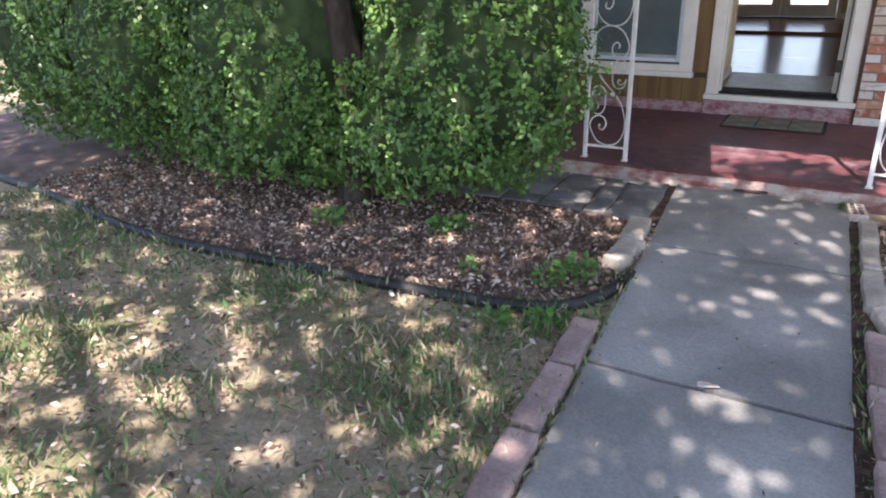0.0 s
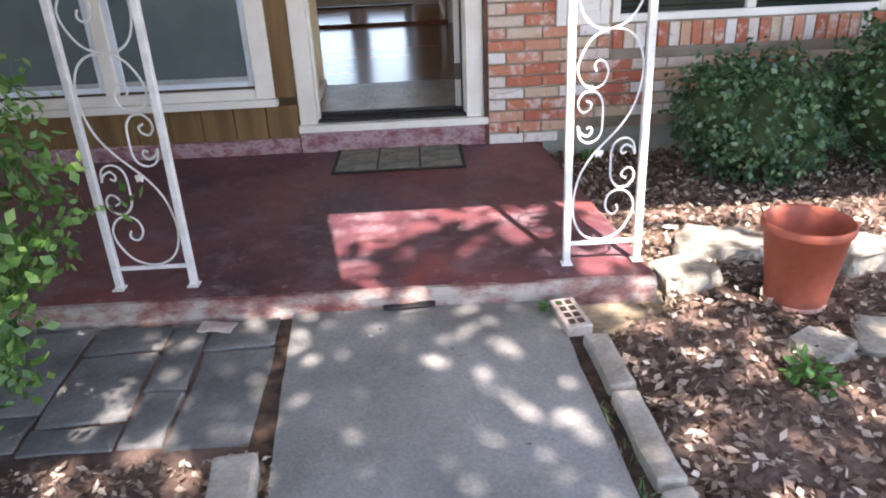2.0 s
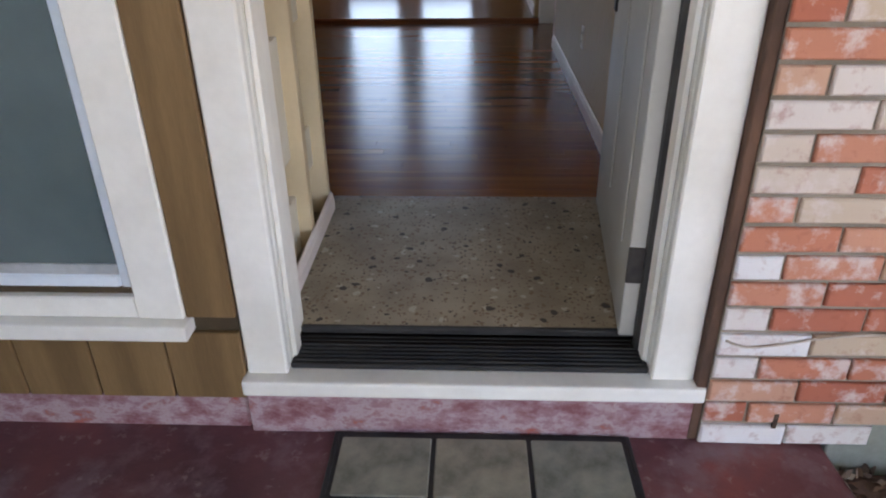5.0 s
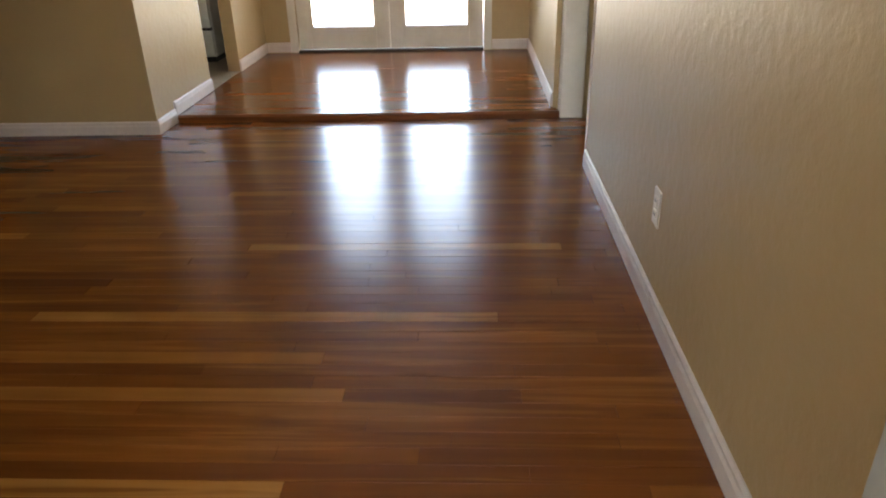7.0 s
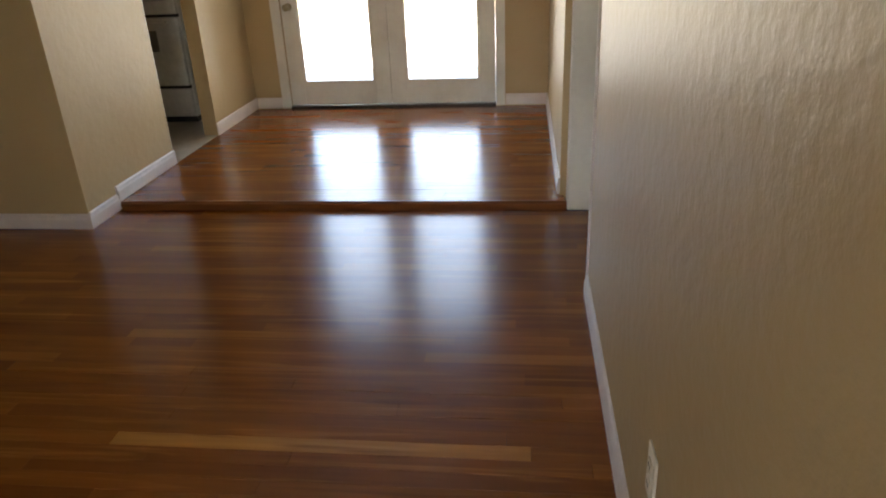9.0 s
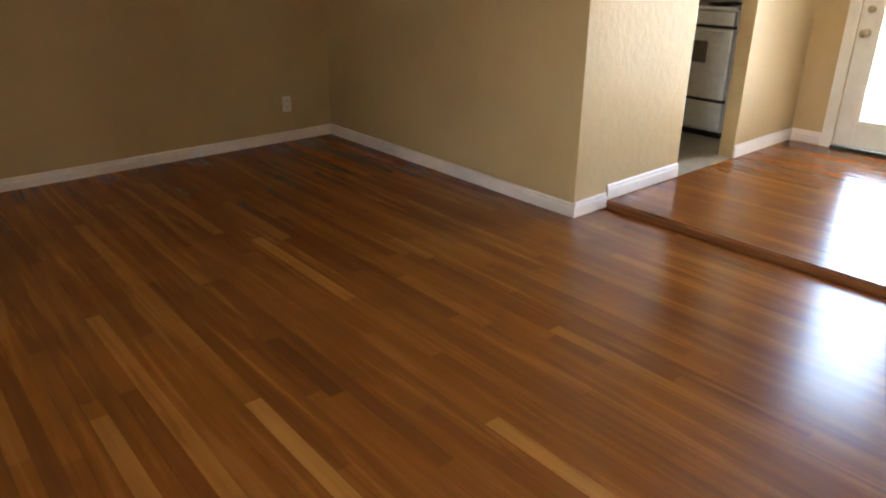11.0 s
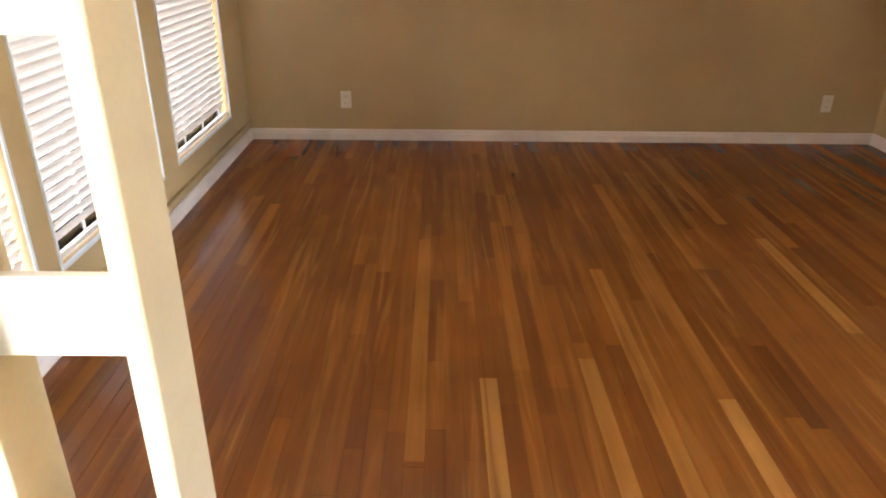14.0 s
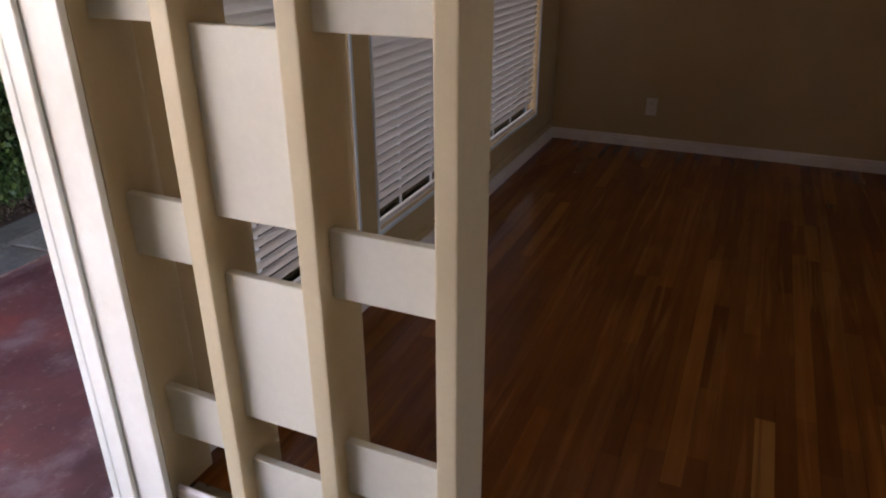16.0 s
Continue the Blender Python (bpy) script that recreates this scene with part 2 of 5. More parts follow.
def plank_material(single):
    m, t, b = material("oak_plank" if single else "oak_planks_far", 0.22, 0, 0.5)
    info = t.nodes.new("ShaderNodeObjectInfo")
    geo = t.nodes.new("ShaderNodeNewGeometry")
    v = coords(t, (1, 1, 1))
    if single:
        add = t.nodes.new("ShaderNodeVectorMath")
        add.operation = "ADD"
        t.links.new(v, add.inputs[0])
        t.links.new(info.outputs["Location"], add.inputs[1])
        v = add.outputs[0]
    st = t.nodes.new("ShaderNodeMapping")
    st.inputs["Scale"].default_value = (0.9, 14, 14)
    t.links.new(v, st.inputs["Vector"])
    grain = noise_tex(t, st.outputs[0], 3, 3, 0.5)
    blotch = noise_tex(t, v, 2.2, 3)
    if single:
        sep = t.nodes.new("ShaderNodeSeparateColor")
        t.links.new(info.outputs["Color"], sep.inputs[0])
        rnd = sep.outputs[0]
    else:
        rnd = geo.outputs["Random Per Island"]
    tones = [(0.0, (0.13, 0.037, 0.008)), (0.15, (0.20, 0.059, 0.012)), (0.75, (0.275, 0.086, 0.015)), (0.86, (0.35, 0.126, 0.023)), (1.0, (0.50, 0.22, 0.05))]
    if not single:
        tones = [(0.0, (0.175, 0.051, 0.010)), (0.12, (0.21, 0.062, 0.012)), (0.85, (0.275, 0.086, 0.015)), (1.0, (0.35, 0.126, 0.023))]
    base = ramp(t, rnd, tones)
    # paler sapwood streaks that wander along the boards
    wv = t.nodes.new("ShaderNodeMapping")
    wv.inputs["Scale"].default_value = (0.55, 11, 11)
    t.links.new(v, wv.inputs["Vector"])
    streak = node(t, "ShaderNodeTexNoise", Scale=1.9, Detail=3.0, Roughness=0.5, Distortion=0.9)
    t.links.new(wv.outputs[0], streak.inputs["Vector"])
    base = mix(t, ramp(t, streak.outputs["Fac"], [(0.56, (0, 0, 0)), (0.68, (0.55, 0.55, 0.55))]), base, (0.40, 0.155, 0.032))
    base = mix(t, ramp(t, streak.outputs["Fac"], [(0.30, (0.5, 0.5, 0.5)), (0.42, (0, 0, 0))]), base, (0.14, 0.04, 0.009))
    g = ramp(t, grain, [(0.3, (0.87, 0.86, 0.85)), (0.68, (1.05, 1.05, 1.05))])
    s = ramp(t, blotch, [(0.3, (0.86, 0.85, 0.84)), (0.7, (1.08, 1.08, 1.08))])
    t.links.new(mix(t, 1.0, mix(t, 1.0, base, g, "MULTIPLY"), s, "MULTIPLY"), b.inputs["Base Color"])
    b.inputs["Roughness"].default_value = 0.21
    b.inputs["Specular IOR Level"].default_value = 0.42
    return m


PLANK, PLANKS = plank_material(True), plank_material(False)
STRIPWOOD = mottled("dark_step_wood", (0.15, 0.048, 0.015), (0.24, 0.08, 0.022), 4, 60, 0.3, 0.1, 0.002, stretch=(0.5, 6, 6))
SUBFLOOR = mottled("joint_dark", (0.02, 0.008, 0.003), (0.04, 0.015, 0.006), 4, 60, 0.6)


def brick_material(single):
    m, t, b = material("brick" if single else "bricks_far", 0.88, 0, 0.3)
    info = t.nodes.new("ShaderNodeObjectInfo")
    geo = t.nodes.new("ShaderNodeNewGeometry")
    v = coords(t)
    if single:
        add = t.nodes.new("ShaderNodeVectorMath")
        add.operation = "ADD"
        t.links.new(v, add.inputs[0])
        t.links.new(info.outputs["Location"], add.inputs[1])
        v = add.outputs[0]
        rnd = info.outputs["Random"]
    else:
        rnd = geo.outputs["Random Per Island"]
    base = ramp(t, rnd, [(0.0, (0.40, 0.12, 0.075)), (0.20, (0.50, 0.19, 0.115)), (0.38, (0.54, 0.27, 0.18)), (0.50, (0.52, 0.40, 0.29)), (0.66, (0.62, 0.54, 0.48)), (1.0, (0.74, 0.72, 0.71))])
    smear = noise_tex(t, v, 13, 5, 0.65)
    base = mix(t, ramp(t, smear, [(0.52, (0, 0, 0)), (0.66, (0.8, 0.8, 0.8))]), base, (0.66, 0.57, 0.54))
    stain = noise_tex(t, v, 30, 5, 0.6)
    base = mix(t, ramp(t, stain, [(0.56, (0, 0, 0)), (0.72, (0.5, 0.5, 0.5))]), base, (0.30, 0.09, 0.055))
    t.links.new(base, b.inputs["Base Color"])
    bump(t, b, noise_tex(t, v, 60, 5, 0.65), 0.5, 0.004)
    return m


BRICK, BRICKS = brick_material(True), brick_material(False)
MORTAR = mottled("mortar", (0.20, 0.165, 0.125), (0.31, 0.26, 0.205), 5, 90, 0.95, 0.6, 0.004)


def red_porch():
    m, t, b = material("worn_red_porch_paint", 0.5, 0, 0.5)
    v = coords(t)
    broad = noise_tex(t, v, 1.1, 6, 0.6)
    mid = noise_tex(t, v, 5, 6, 0.65)
    fine = noise_tex(t, v, 70, 5, 0.6)
    base = ramp(t, broad, [(0.38, (0.070, 0.026, 0.034)), (0.48, (0.125, 0.043, 0.050)), (0.54, (0.155, 0.050, 0.054)), (0.62, (0.23, 0.060, 0.052))])
    base = mix(t, ramp(t, mid, [(0.5, (0, 0, 0)), (0.64, (0.65, 0.65, 0.65))]), base, (0.22, 0.15, 0.17))
    base = mix(t, ramp(t, noise_tex(t, v, 22, 6, 0.7), [(0.58, (0, 0, 0)), (0.68, (0.5, 0.5, 0.5))]), base, (0.32, 0.26, 0.26))
    t.links.new(base, b.inputs["Base Color"])
    t.links.new(ramp(t, mid, [(0.3, (0.34, 0.34, 0.34)), (0.7, (0.62, 0.62, 0.62))]), b.inputs["Roughness"])
    bump(t, b, fine, 0.25, 0.003)
    return m


PORCH = red_porch()


def porch_edge():
    m, t, b = material("chipped_porch_edge", 0.8, 0, 0.3)
    v = coords(t, (1, 1, 2))
    n = noise_tex(t, v, 6, 6, 0.7)
    t.links.new(ramp(t, n, [(0.38, (0.19, 0.07, 0.065)), (0.5, (0.30, 0.19, 0.17)), (0.6, (0.40, 0.36, 0.32))]), b.inputs["Base Color"])
    bump(t, b, noise_tex(t, v, 40, 5, 0.7), 0.6, 0.008)
    return m


EDGE = porch_edge()


def riser_material():
    m, t, b = material("chipped_riser_paint", 0.75, 0, 0.3)
    v = coords(t, (1, 1, 1.6))
    n = noise_tex(t, v, 9, 6, 0.7)
    t.links.new(ramp(t, n, [(0.36, (0.20, 0.075, 0.08)), (0.47, (0.30, 0.17, 0.19)), (0.55, (0.40, 0.30, 0.31)), (0.62, (0.29, 0.15, 0.16)), (0.68, (0.36, 0.09, 0.06))]), b.inputs["Base Color"])
    bump(t, b, noise_tex(t, v, 40, 5, 0.7), 0.5, 0.006)
    return m


RISER = riser_material()


def terrazzo_material():
    m, t, b = material("terrazzo", 0.42, 0, 0.5)
    v = coords(t)
    base = ramp(t, noise_tex(t, v, 6, 4), [(0.36, (0.21, 0.17, 0.115)), (0.64, (0.32, 0.27, 0.19))])
    wob = t.nodes.new("ShaderNodeTexNoise")
    wob.inputs["Scale"].default_value = 45
    t.links.new(v, wob.inputs["Vector"])
    vw = t.nodes.new("ShaderNodeVectorMath")
    vw.operation = "MULTIPLY_ADD"
    vw.inputs[1].default_value = (0.022, 0.022, 0.022)
    t.links.new(wob.outputs["Color"], vw.inputs[0])
    t.links.new(v, vw.inputs[2])
    for scale, lo, col, s in ((34, 0.86, (0.40, 0.36, 0.28), 0.26), (60, 0.66, (0.17, 0.11, 0.06), 0.24), (90, 0.72, (0.17, 0.12, 0.075), 0.24), (27, 0.87, (0.03, 0.022, 0.014), 0.20), (75, 0.93, (0.045, 0.032, 0.02), 0.26)):
        vo = node(t, "ShaderNodeTexVoronoi", Scale=scale)
        t.links.new(vw.outputs[0], vo.inputs["Vector"])
        sep = t.nodes.new("ShaderNodeSeparateColor")
        t.links.new(vo.outputs["Color"], sep.inputs[0])
        pick = t.nodes.new("ShaderNodeMath")
        pick.operation = "GREATER_THAN"
        pick.inputs[1].default_value = lo
        t.links.new(sep.outputs[0], pick.inputs[0])
        near = t.nodes.new("ShaderNodeMath")
        near.operation = "LESS_THAN"
        near.inputs[1].default_value = s + 0.12
        t.links.new(vo.outputs["Distance"], near.inputs[0])
        both = t.nodes.new("ShaderNodeMath")
        both.operation = "MULTIPLY"
        t.links.new(pick.outputs[0], both.inputs[0])
        t.links.new(near.outputs[0], both.inputs[1])
        base = mix(t, both.outputs[0], base, col)
    t.links.new(base, b.inputs["Base Color"])
    bump(t, b, noise_tex(t, v, 60, 4), 0.1, 0.001)
    return m


TERRAZZO = terrazzo_material()


def mat_tile_material():
    m, t, b = material("doormat_stone_print", 0.8, 0, 0.3)
    info = t.nodes.new("ShaderNodeObjectInfo")
    v = coords(t)
    base = ramp(t, info.outputs["Random"], [(0.0, (0.24, 0.235, 0.19)), (0.5, (0.20, 0.22, 0.20)), (1.0, (0.28, 0.25, 0.19))])
    n = noise_tex(t, v, 9, 6, 0.65)
    t.links.new(mix(t, 1.0, base, ramp(t, n, [(0.32, (0.5, 0.5, 0.46)), (0.5, (0.92, 0.92, 0.9)), (0.68, (1.25, 1.22, 1.15))]), "MULTIPLY"), b.inputs["Base Color"])
    bump(t, b, n, 0.5, 0.004)
    return m


MATTILE = mat_tile_material()


def leaf_material(name, stops, rough=0.4, translucent=0.25):
    m, t, b = material(name, rough, 0, 0.5)
    geo = t.nodes.new("ShaderNodeNewGeometry")
    col = ramp(t, geo.outputs["Random Per Island"], stops)
    t.links.new(col, b.inputs["Base Color"])
    tl = t.nodes.new("ShaderNodeBsdfTranslucent")
    t.links.new(col, tl.inputs["Color"])
    mx = t.nodes.new("ShaderNodeMixShader")
    mx.inputs[0].default_value = translucent
    t.links.new(b.outputs[0], mx.inputs[1])
    t.links.new(tl.outputs[0], mx.inputs[2])
    t.links.new(mx.outputs[0], t.nodes["Material Output"].inputs[0])
    return m


BOXLEAF = leaf_material("boxwood_leaf", [(0.0, (0.05, 0.12, 0.026)), (0.5, (0.085, 0.19, 0.042)), (0.85, (0.13, 0.25, 0.06)), (1.0, (0.22, 0.34, 0.10))])
DARKLEAF = leaf_material("holly_leaf", [(0.0, (0.03, 0.08, 0.035)), (0.55, (0.055, 0.14, 0.06)), (0.85, (0.10, 0.21, 0.09)), (1.0, (0.22, 0.33, 0.18))], 0.28)
TREELEAF = leaf_material("tree_leaf", [(0.0, (0.04, 0.09, 0.02)), (1.0, (0.09, 0.15, 0.04))])
GRASSMAT = leaf_material("grass_blade", [(0.0, (0.075, 0.15, 0.05)), (0.55, (0.12, 0.20, 0.075)), (0.7, (0.30, 0.28, 0.15)), (1.0, (0.52, 0.44, 0.30))], 0.6)
WEED = leaf_material("weed_leaf", [(0.0, (0.05, 0.15, 0.03)), (1.0, (0.11, 0.25, 0.055))], 0.5)
LITTER = leaf_material("dry_leaf_litter", [(0.0, (0.09, 0.058, 0.042)), (0.35, (0.18, 0.12, 0.088)), (0.65, (0.29, 0.205, 0.155)), (0.85, (0.47, 0.37, 0.29)), (1.0, (0.70, 0.61, 0.51))], 0.85, 0.1)
SHADE_CORE = mottled("bush_shadow_core", (0.02, 0.04, 0.014), (0.045, 0.075, 0.028), 6, 40, 0.95)


def ground_material():
    m, t, b = material("lawn_and_bare_earth", 0.95, 0, 0.2)
    v = coords(t)
    broad = noise_tex(t, v, 1.3, 6, 0.6)
    fine = noise_tex(t, v, 35, 6, 0.7)
    base = ramp(t, broad, [(0.35, (0.16, 0.17, 0.09)), (0.5, (0.30, 0.25, 0.17)), (0.65, (0.46, 0.38, 0.28))])
    t.links.new(mix(t, 1.0, base, ramp(t, fine, [(0.3, (0.6, 0.6, 0.58)), (0.7, (1.25, 1.25, 1.22))]), "MULTIPLY"), b.inputs["Base Color"])
    bump(t, b, fine, 0.8, 0.02)
    return m


EARTH = ground_material()
MULCH = mottled("mulch_bed", (0.085, 0.055, 0.045), (0.20, 0.135, 0.11), 3, 50, 0.95, 0.9, 0.02, grain_lo=0.78, grain_hi=1.15)


# ---- building helpers ----
def add_box(bm, x0, x1, y0, y1, z0, z1):
    v = [bm.verts.new(p) for p in ((x0, y0, z0), (x1, y0, z0), (x1, y1, z0), (x0, y1, z0), (x0, y0, z1), (x1, y0, z1), (x1, y1, z1), (x0, y1, z1))]
    for f in ((0, 3, 2, 1), (4, 5, 6, 7), (0, 1, 5, 4), (1, 2, 6, 5), (2, 3, 7, 6), (3, 0, 4, 7)):
        bm.faces.new([v[i] for i in f])
    return v


def box(x0, x1, y0, y1, z0, z1, bevel=0.0, segments=1):
    bm = bmesh.new()
    add_box(bm, x0, x1, y0, y1, z0, z1)
    if bevel:
        bmesh.ops.bevel(bm, geom=bm.edges[:], offset=bevel, segments=segments, affect="EDGES", profile=0.6)
    return bm


def boxes(*list_of):
    bm = bmesh.new()
    for b in list_of:
        add_box(bm, *b)
    return bm


def part(name, bm, mat, parent=None, label="", smooth=False):
    me = bpy.data.meshes.new(name)
    bm.to_mesh(me)
    bm.free()
    me.materials.append(mat)
    if smooth:
        me.polygons.foreach_set("use_smooth", [True] * len(me.polygons))
    ob = new(name, me)
    ob.parent = parent
    if label:
        ob["label"] = label
    return ob


def thing(name, at, label, category, group="", rz=0.0):
    ob = new(name)
    ob.empty_display_size = 0.1
    ob.matrix_basis = pose(*at, 0, 0, rz)
    return tagged(ob, label, category, group)


def structure(name, bm, mat, label=""):
    return tagged(part(name, bm, mat), label, "", "", "structure")


def lathe(profile, steps=40):
    bm = bmesh.new()
    rings = []
    for r, z in profile:
        rings.append([bm.verts.new((r * math.cos(a), r * math.sin(a), z)) for a in (2 * math.pi * i / steps for i in range(steps))])
    for a, b in zip(rings[:-1], rings[1:]):
        for i in range(steps):
            bm.faces.new((a[i], a[(i + 1) % steps], b[(i + 1) % steps], b[i]))
    return bm


def smooth_line(pts, per=6):
    out = []
    for i in range(len(pts) - 1):
        p0, p1, p2, p3 = (Vector(pts[max(0, min(len(pts) - 1, k))]) for k in (i - 1, i, i + 1, i + 2))
        for j in range(per):
            s = j / per
            out.append(0.5 * ((2 * p1) + (p2 - p0) * s + (2 * p0 - 5 * p1 + 4 * p2 - p3) * s * s + (3 * p1 - p0 - 3 * p2 + p3) * s ** 3))
    out.append(Vector(pts[-1]))
    return out


def tube(pts, radius, sides=6, taper=None, bm=None):
    bm = bm or bmesh.new()
    rings = []
    for i, p in enumerate(pts):
        d = (pts[min(i + 1, len(pts) - 1)] - pts[max(i - 1, 0)]).normalized()
        side = d.cross(Vector((0, 1, 0)))
        if side.length < 0.2:
            side = d.cross(Vector((1, 0, 0)))
        side.normalize()
        up = side.cross(d)
        r = radius if taper is None else radius + (taper - radius) * i / (len(pts) - 1)
        rings.append([bm.verts.new(p + r * (side * math.cos(a) + up * math.sin(a))) for a in (2 * math.pi * k / sides for k in range(sides))])
    for a, b in zip(rings[:-1], rings[1:]):
        for k in range(sides):
            bm.faces.new((a[k], a[(k + 1) % sides], b[(k + 1) % sides], b[k]))
    bm.faces.new(rings[0][::-1])
    bm.faces.new(rings[-1])
    return bm


def leaf_mesh(name, points, normals, size, mat, parent=None, seed=1, fold=0.25, aspect=0.55, spread=0.6, facing=False):
    """Many small folded leaves, each of two triangles, at the given points."""
    rng = np.random.default_rng(seed)
    n = len(points)
    points, normals = np.asarray(points), np.asarray(normals)
    axis = normals + rng.normal(0, spread, (n, 3))
    axis /= np.linalg.norm(axis, axis=1)[:, None]
    if facing:
        out = axis
        axis = np.cross(out, rng.normal(0, 1, (n, 3)))
        axis /= np.linalg.norm(axis, axis=1)[:, None]
        axis = axis + 0.45 * out
        axis /= np.linalg.norm(axis, axis=1)[:, None]
        side = np.cross(axis, out)
    else:
        side = np.cross(axis, rng.normal(0, 1, (n, 3)))
    side /= np.linalg.norm(side, axis=1)[:, None]
    up = np.cross(axis, side)
    s = (size * rng.uniform(0.65, 1.3, n))[:, None]
    a = points
    b = points + s * (0.5 * axis + aspect * 0.5 * side)
    c = points + s * (1.0 * axis + fold * 0.3 * up)
    d = points + s * (0.5 * axis - aspect * 0.5 * side + fold * up * 0.4)
    verts = np.stack([a, b, c, d], 1).reshape(-1, 3)
    idx = np.arange(n)[:, None] * 4
    faces = np.concatenate([idx + [0, 1, 2], idx + [0, 2, 3]], 0)
    me = bpy.data.meshes.new(name)
    me.from_pydata(verts.tolist(), [], faces.tolist())
    me.materials.append(mat)
    ob = new(name, me)
    ob.parent = parent
    return ob


def ragged(bm, amount, scale, seed=0.0, z_too=True):
    for v in bm.verts:
        o = noise.noise_vector(v.co * scale + Vector((seed, seed * 1.7, -seed)))
        v.co += Vector((o.x, o.y, o.z if z_too else 0)) * amount


def rock(name, at, size, mat, label, seed, category="stone", group="", rz=0.0):
    bm = bmesh.new()
    bmesh.ops.create_icosphere(bm, subdivisions=3, radius=0.5)
    for v in bm.verts:
        p = v.co.normalized()
        q = Vector([math.copysign(abs(c) ** 0.55, c) for c in p])
        q.z = max(-0.62, min(0.62, q.z))
        q *= 0.5 * (1 + 0.28 * noise.noise(p * 1.6 + Vector((seed, 0, 0))) + 0.1 * noise.noise(p * 4 + Vector((0, seed, 0))))
        v.co = Vector((q.x * size[0], q.y * size[1], q.z * size[2]))
    low = min(v.co.z for v in bm.verts)
    for v in bm.verts:
        v.co.z -= low + 0.01
    ob = part(name, bm, mat)
    ob.matrix_basis = pose(*at, 0, 0, rz)
    return tagged(ob, label, category, group)

# ---- ground and paths ----
ground_bm = bmesh.new()
bmesh.ops.create_grid(ground_bm, x_segments=60, y_segments=60, size=1.0)
for _v in ground_bm.verts:
    for _k in (0, 1):
        _v.co[_k] = math.copysign(abs(_v.co[_k]) ** 3.2, _v.co[_k]) * 600 + _v.co[_k] * 5
    _v.co.y -= 5
    _n = noise.noise(Vector((_v.co.x * 0.7, _v.co.y * 0.7, 0)))
    _v.co.z = GROUND - 0.012 + 0.012 * _n
structure("ground", ground_bm, EARTH, "patchy dry lawn and bare earth in dappled shade")

# house slab under the rooms
structure("house_slab", box(-6.0, 5.5, 0.02, Y_DOORS + 0.12, -0.3, 0.06), FOUNDATION, "concrete house slab")


def walk_x(y, left):
    """Edges of the garden walk, which runs a little askew to the house."""
    return (-0.345 - 0.080 * (y + 1.97)) if left else (0.650 - 0.036 * (y + 1.97))


walkway = structure("walkway", box(-0.2, 0.6, -9.0, -2.2, -0.3, -0.12), MORTAR, "bed under the concrete garden walk")
WALK_JOINTS = [-1.935, -3.03, -4.30, -5.6, -7.0, -8.4]
for _a, _b in zip(WALK_JOINTS[:-1], WALK_JOINTS[1:]):
    bm = bmesh.new()
    g = 0.013 if _a < -4 or _b < -4 else 0.007
    tilt = random.uniform(-0.004, 0.004)
    nx, ny = 10, 12
    grid = [[bm.verts.new((0, 0, 0)) for _ in range(nx + 1)] for _ in range(ny + 1)]
    for j in range(ny + 1):
        y = _a - g + (_b - _a + 2 * g) * j / ny
        for i in range(nx + 1):
            s = i / nx
            x = walk_x(y, True) * (1 - s) + walk_x(y, False) * s
            e = min(i, nx - i, j, ny - j)
            wob = 0.006 * noise.noise(Vector((x * 6, y * 6, 3))) if e == 0 else 0
            grid[j][i].co = (x + wob, y + wob, WALK + tilt * (s - 0.5) - (0.006 if e == 0 else 0) + 0.002 * noise.noise(Vector((x * 2, y * 2, 0))))
    for j in range(ny):
        for i in range(nx):
            bm.faces.new((grid[j][i], grid[j + 1][i], grid[j + 1][i + 1], grid[j][i + 1]))
    ext = bmesh.ops.extrude_face_region(bm, geom=bm.faces[:])
    for v in [e for e in ext["geom"] if isinstance(e, bmesh.types.BMVert)]:
        v.co.z = -0.2
    bmesh.ops.recalc_face_normals(bm, faces=bm.faces[:])
    part("walk_slab", bm, CONCRETE, walkway)

# porch slab with its worn front edge
porch = bmesh.new()
cols = 60
grid = []
for j in range(21):
    v = j / 20
    row = []
    for i in range(cols + 1):
        u = i / cols
        xr = 0.914 + (1.060 - 0.914) * v
        x = -6.0 + (xr + 6.0) * u
        y = 0.02 + (-1.915 - 0.02) * v
        if j == 20:
            y += 0.012 * noise.noise(Vector((x * 3, 1, 0))) + 0.006 * noise.noise(Vector((x * 13, 1, 0)))
        z = 0.003 * noise.noise(Vector((x * 1.5, y * 1.5, 5))) - (0.012 if j == 20 or (i == cols and j > 0) else 0)
        row.append(porch.verts.new((x, y, z)))
    grid.append(row)
for j in range(20):
    for i in range(cols):
        porch.faces.new((grid[j][i], grid[j + 1][i], grid[j + 1][i + 1], grid[j][i + 1]))
porch_ob = structure("porch_floor", porch, PORCH, "worn oxblood-red painted concrete porch floor")
edge = bmesh.new()
line = [Vector((-6.0 + 7.060 * i / 90, -1.91, 0)) for i in range(91)]
rows = []
for p in line:
    n1, n2 = noise.noise(Vector((p.x * 3, 1, 0))), noise.noise(Vector((p.x * 9, 4, 0)))
    rows.append([edge.verts.new((p.x, -1.90, -0.010)), edge.verts.new((p.x, -1.925 + 0.012 * n1, -0.010 - 0.006 * abs(n2))),
                 edge.verts.new((p.x, -1.942 + 0.012 * n1 + 0.008 * n2, -0.035)), edge.verts.new((p.x, -1.945 + 0.012 * n1, -0.3))])
for a, b in zip(rows[:-1], rows[1:]):
    for k in range(3):
        edge.faces.new((a[k], a[k + 1], b[k + 1], b[k]))
back = [edge.verts.new((0.914, 0.02, z)) for z in (-0.010, -0.012, -0.035, -0.3)]
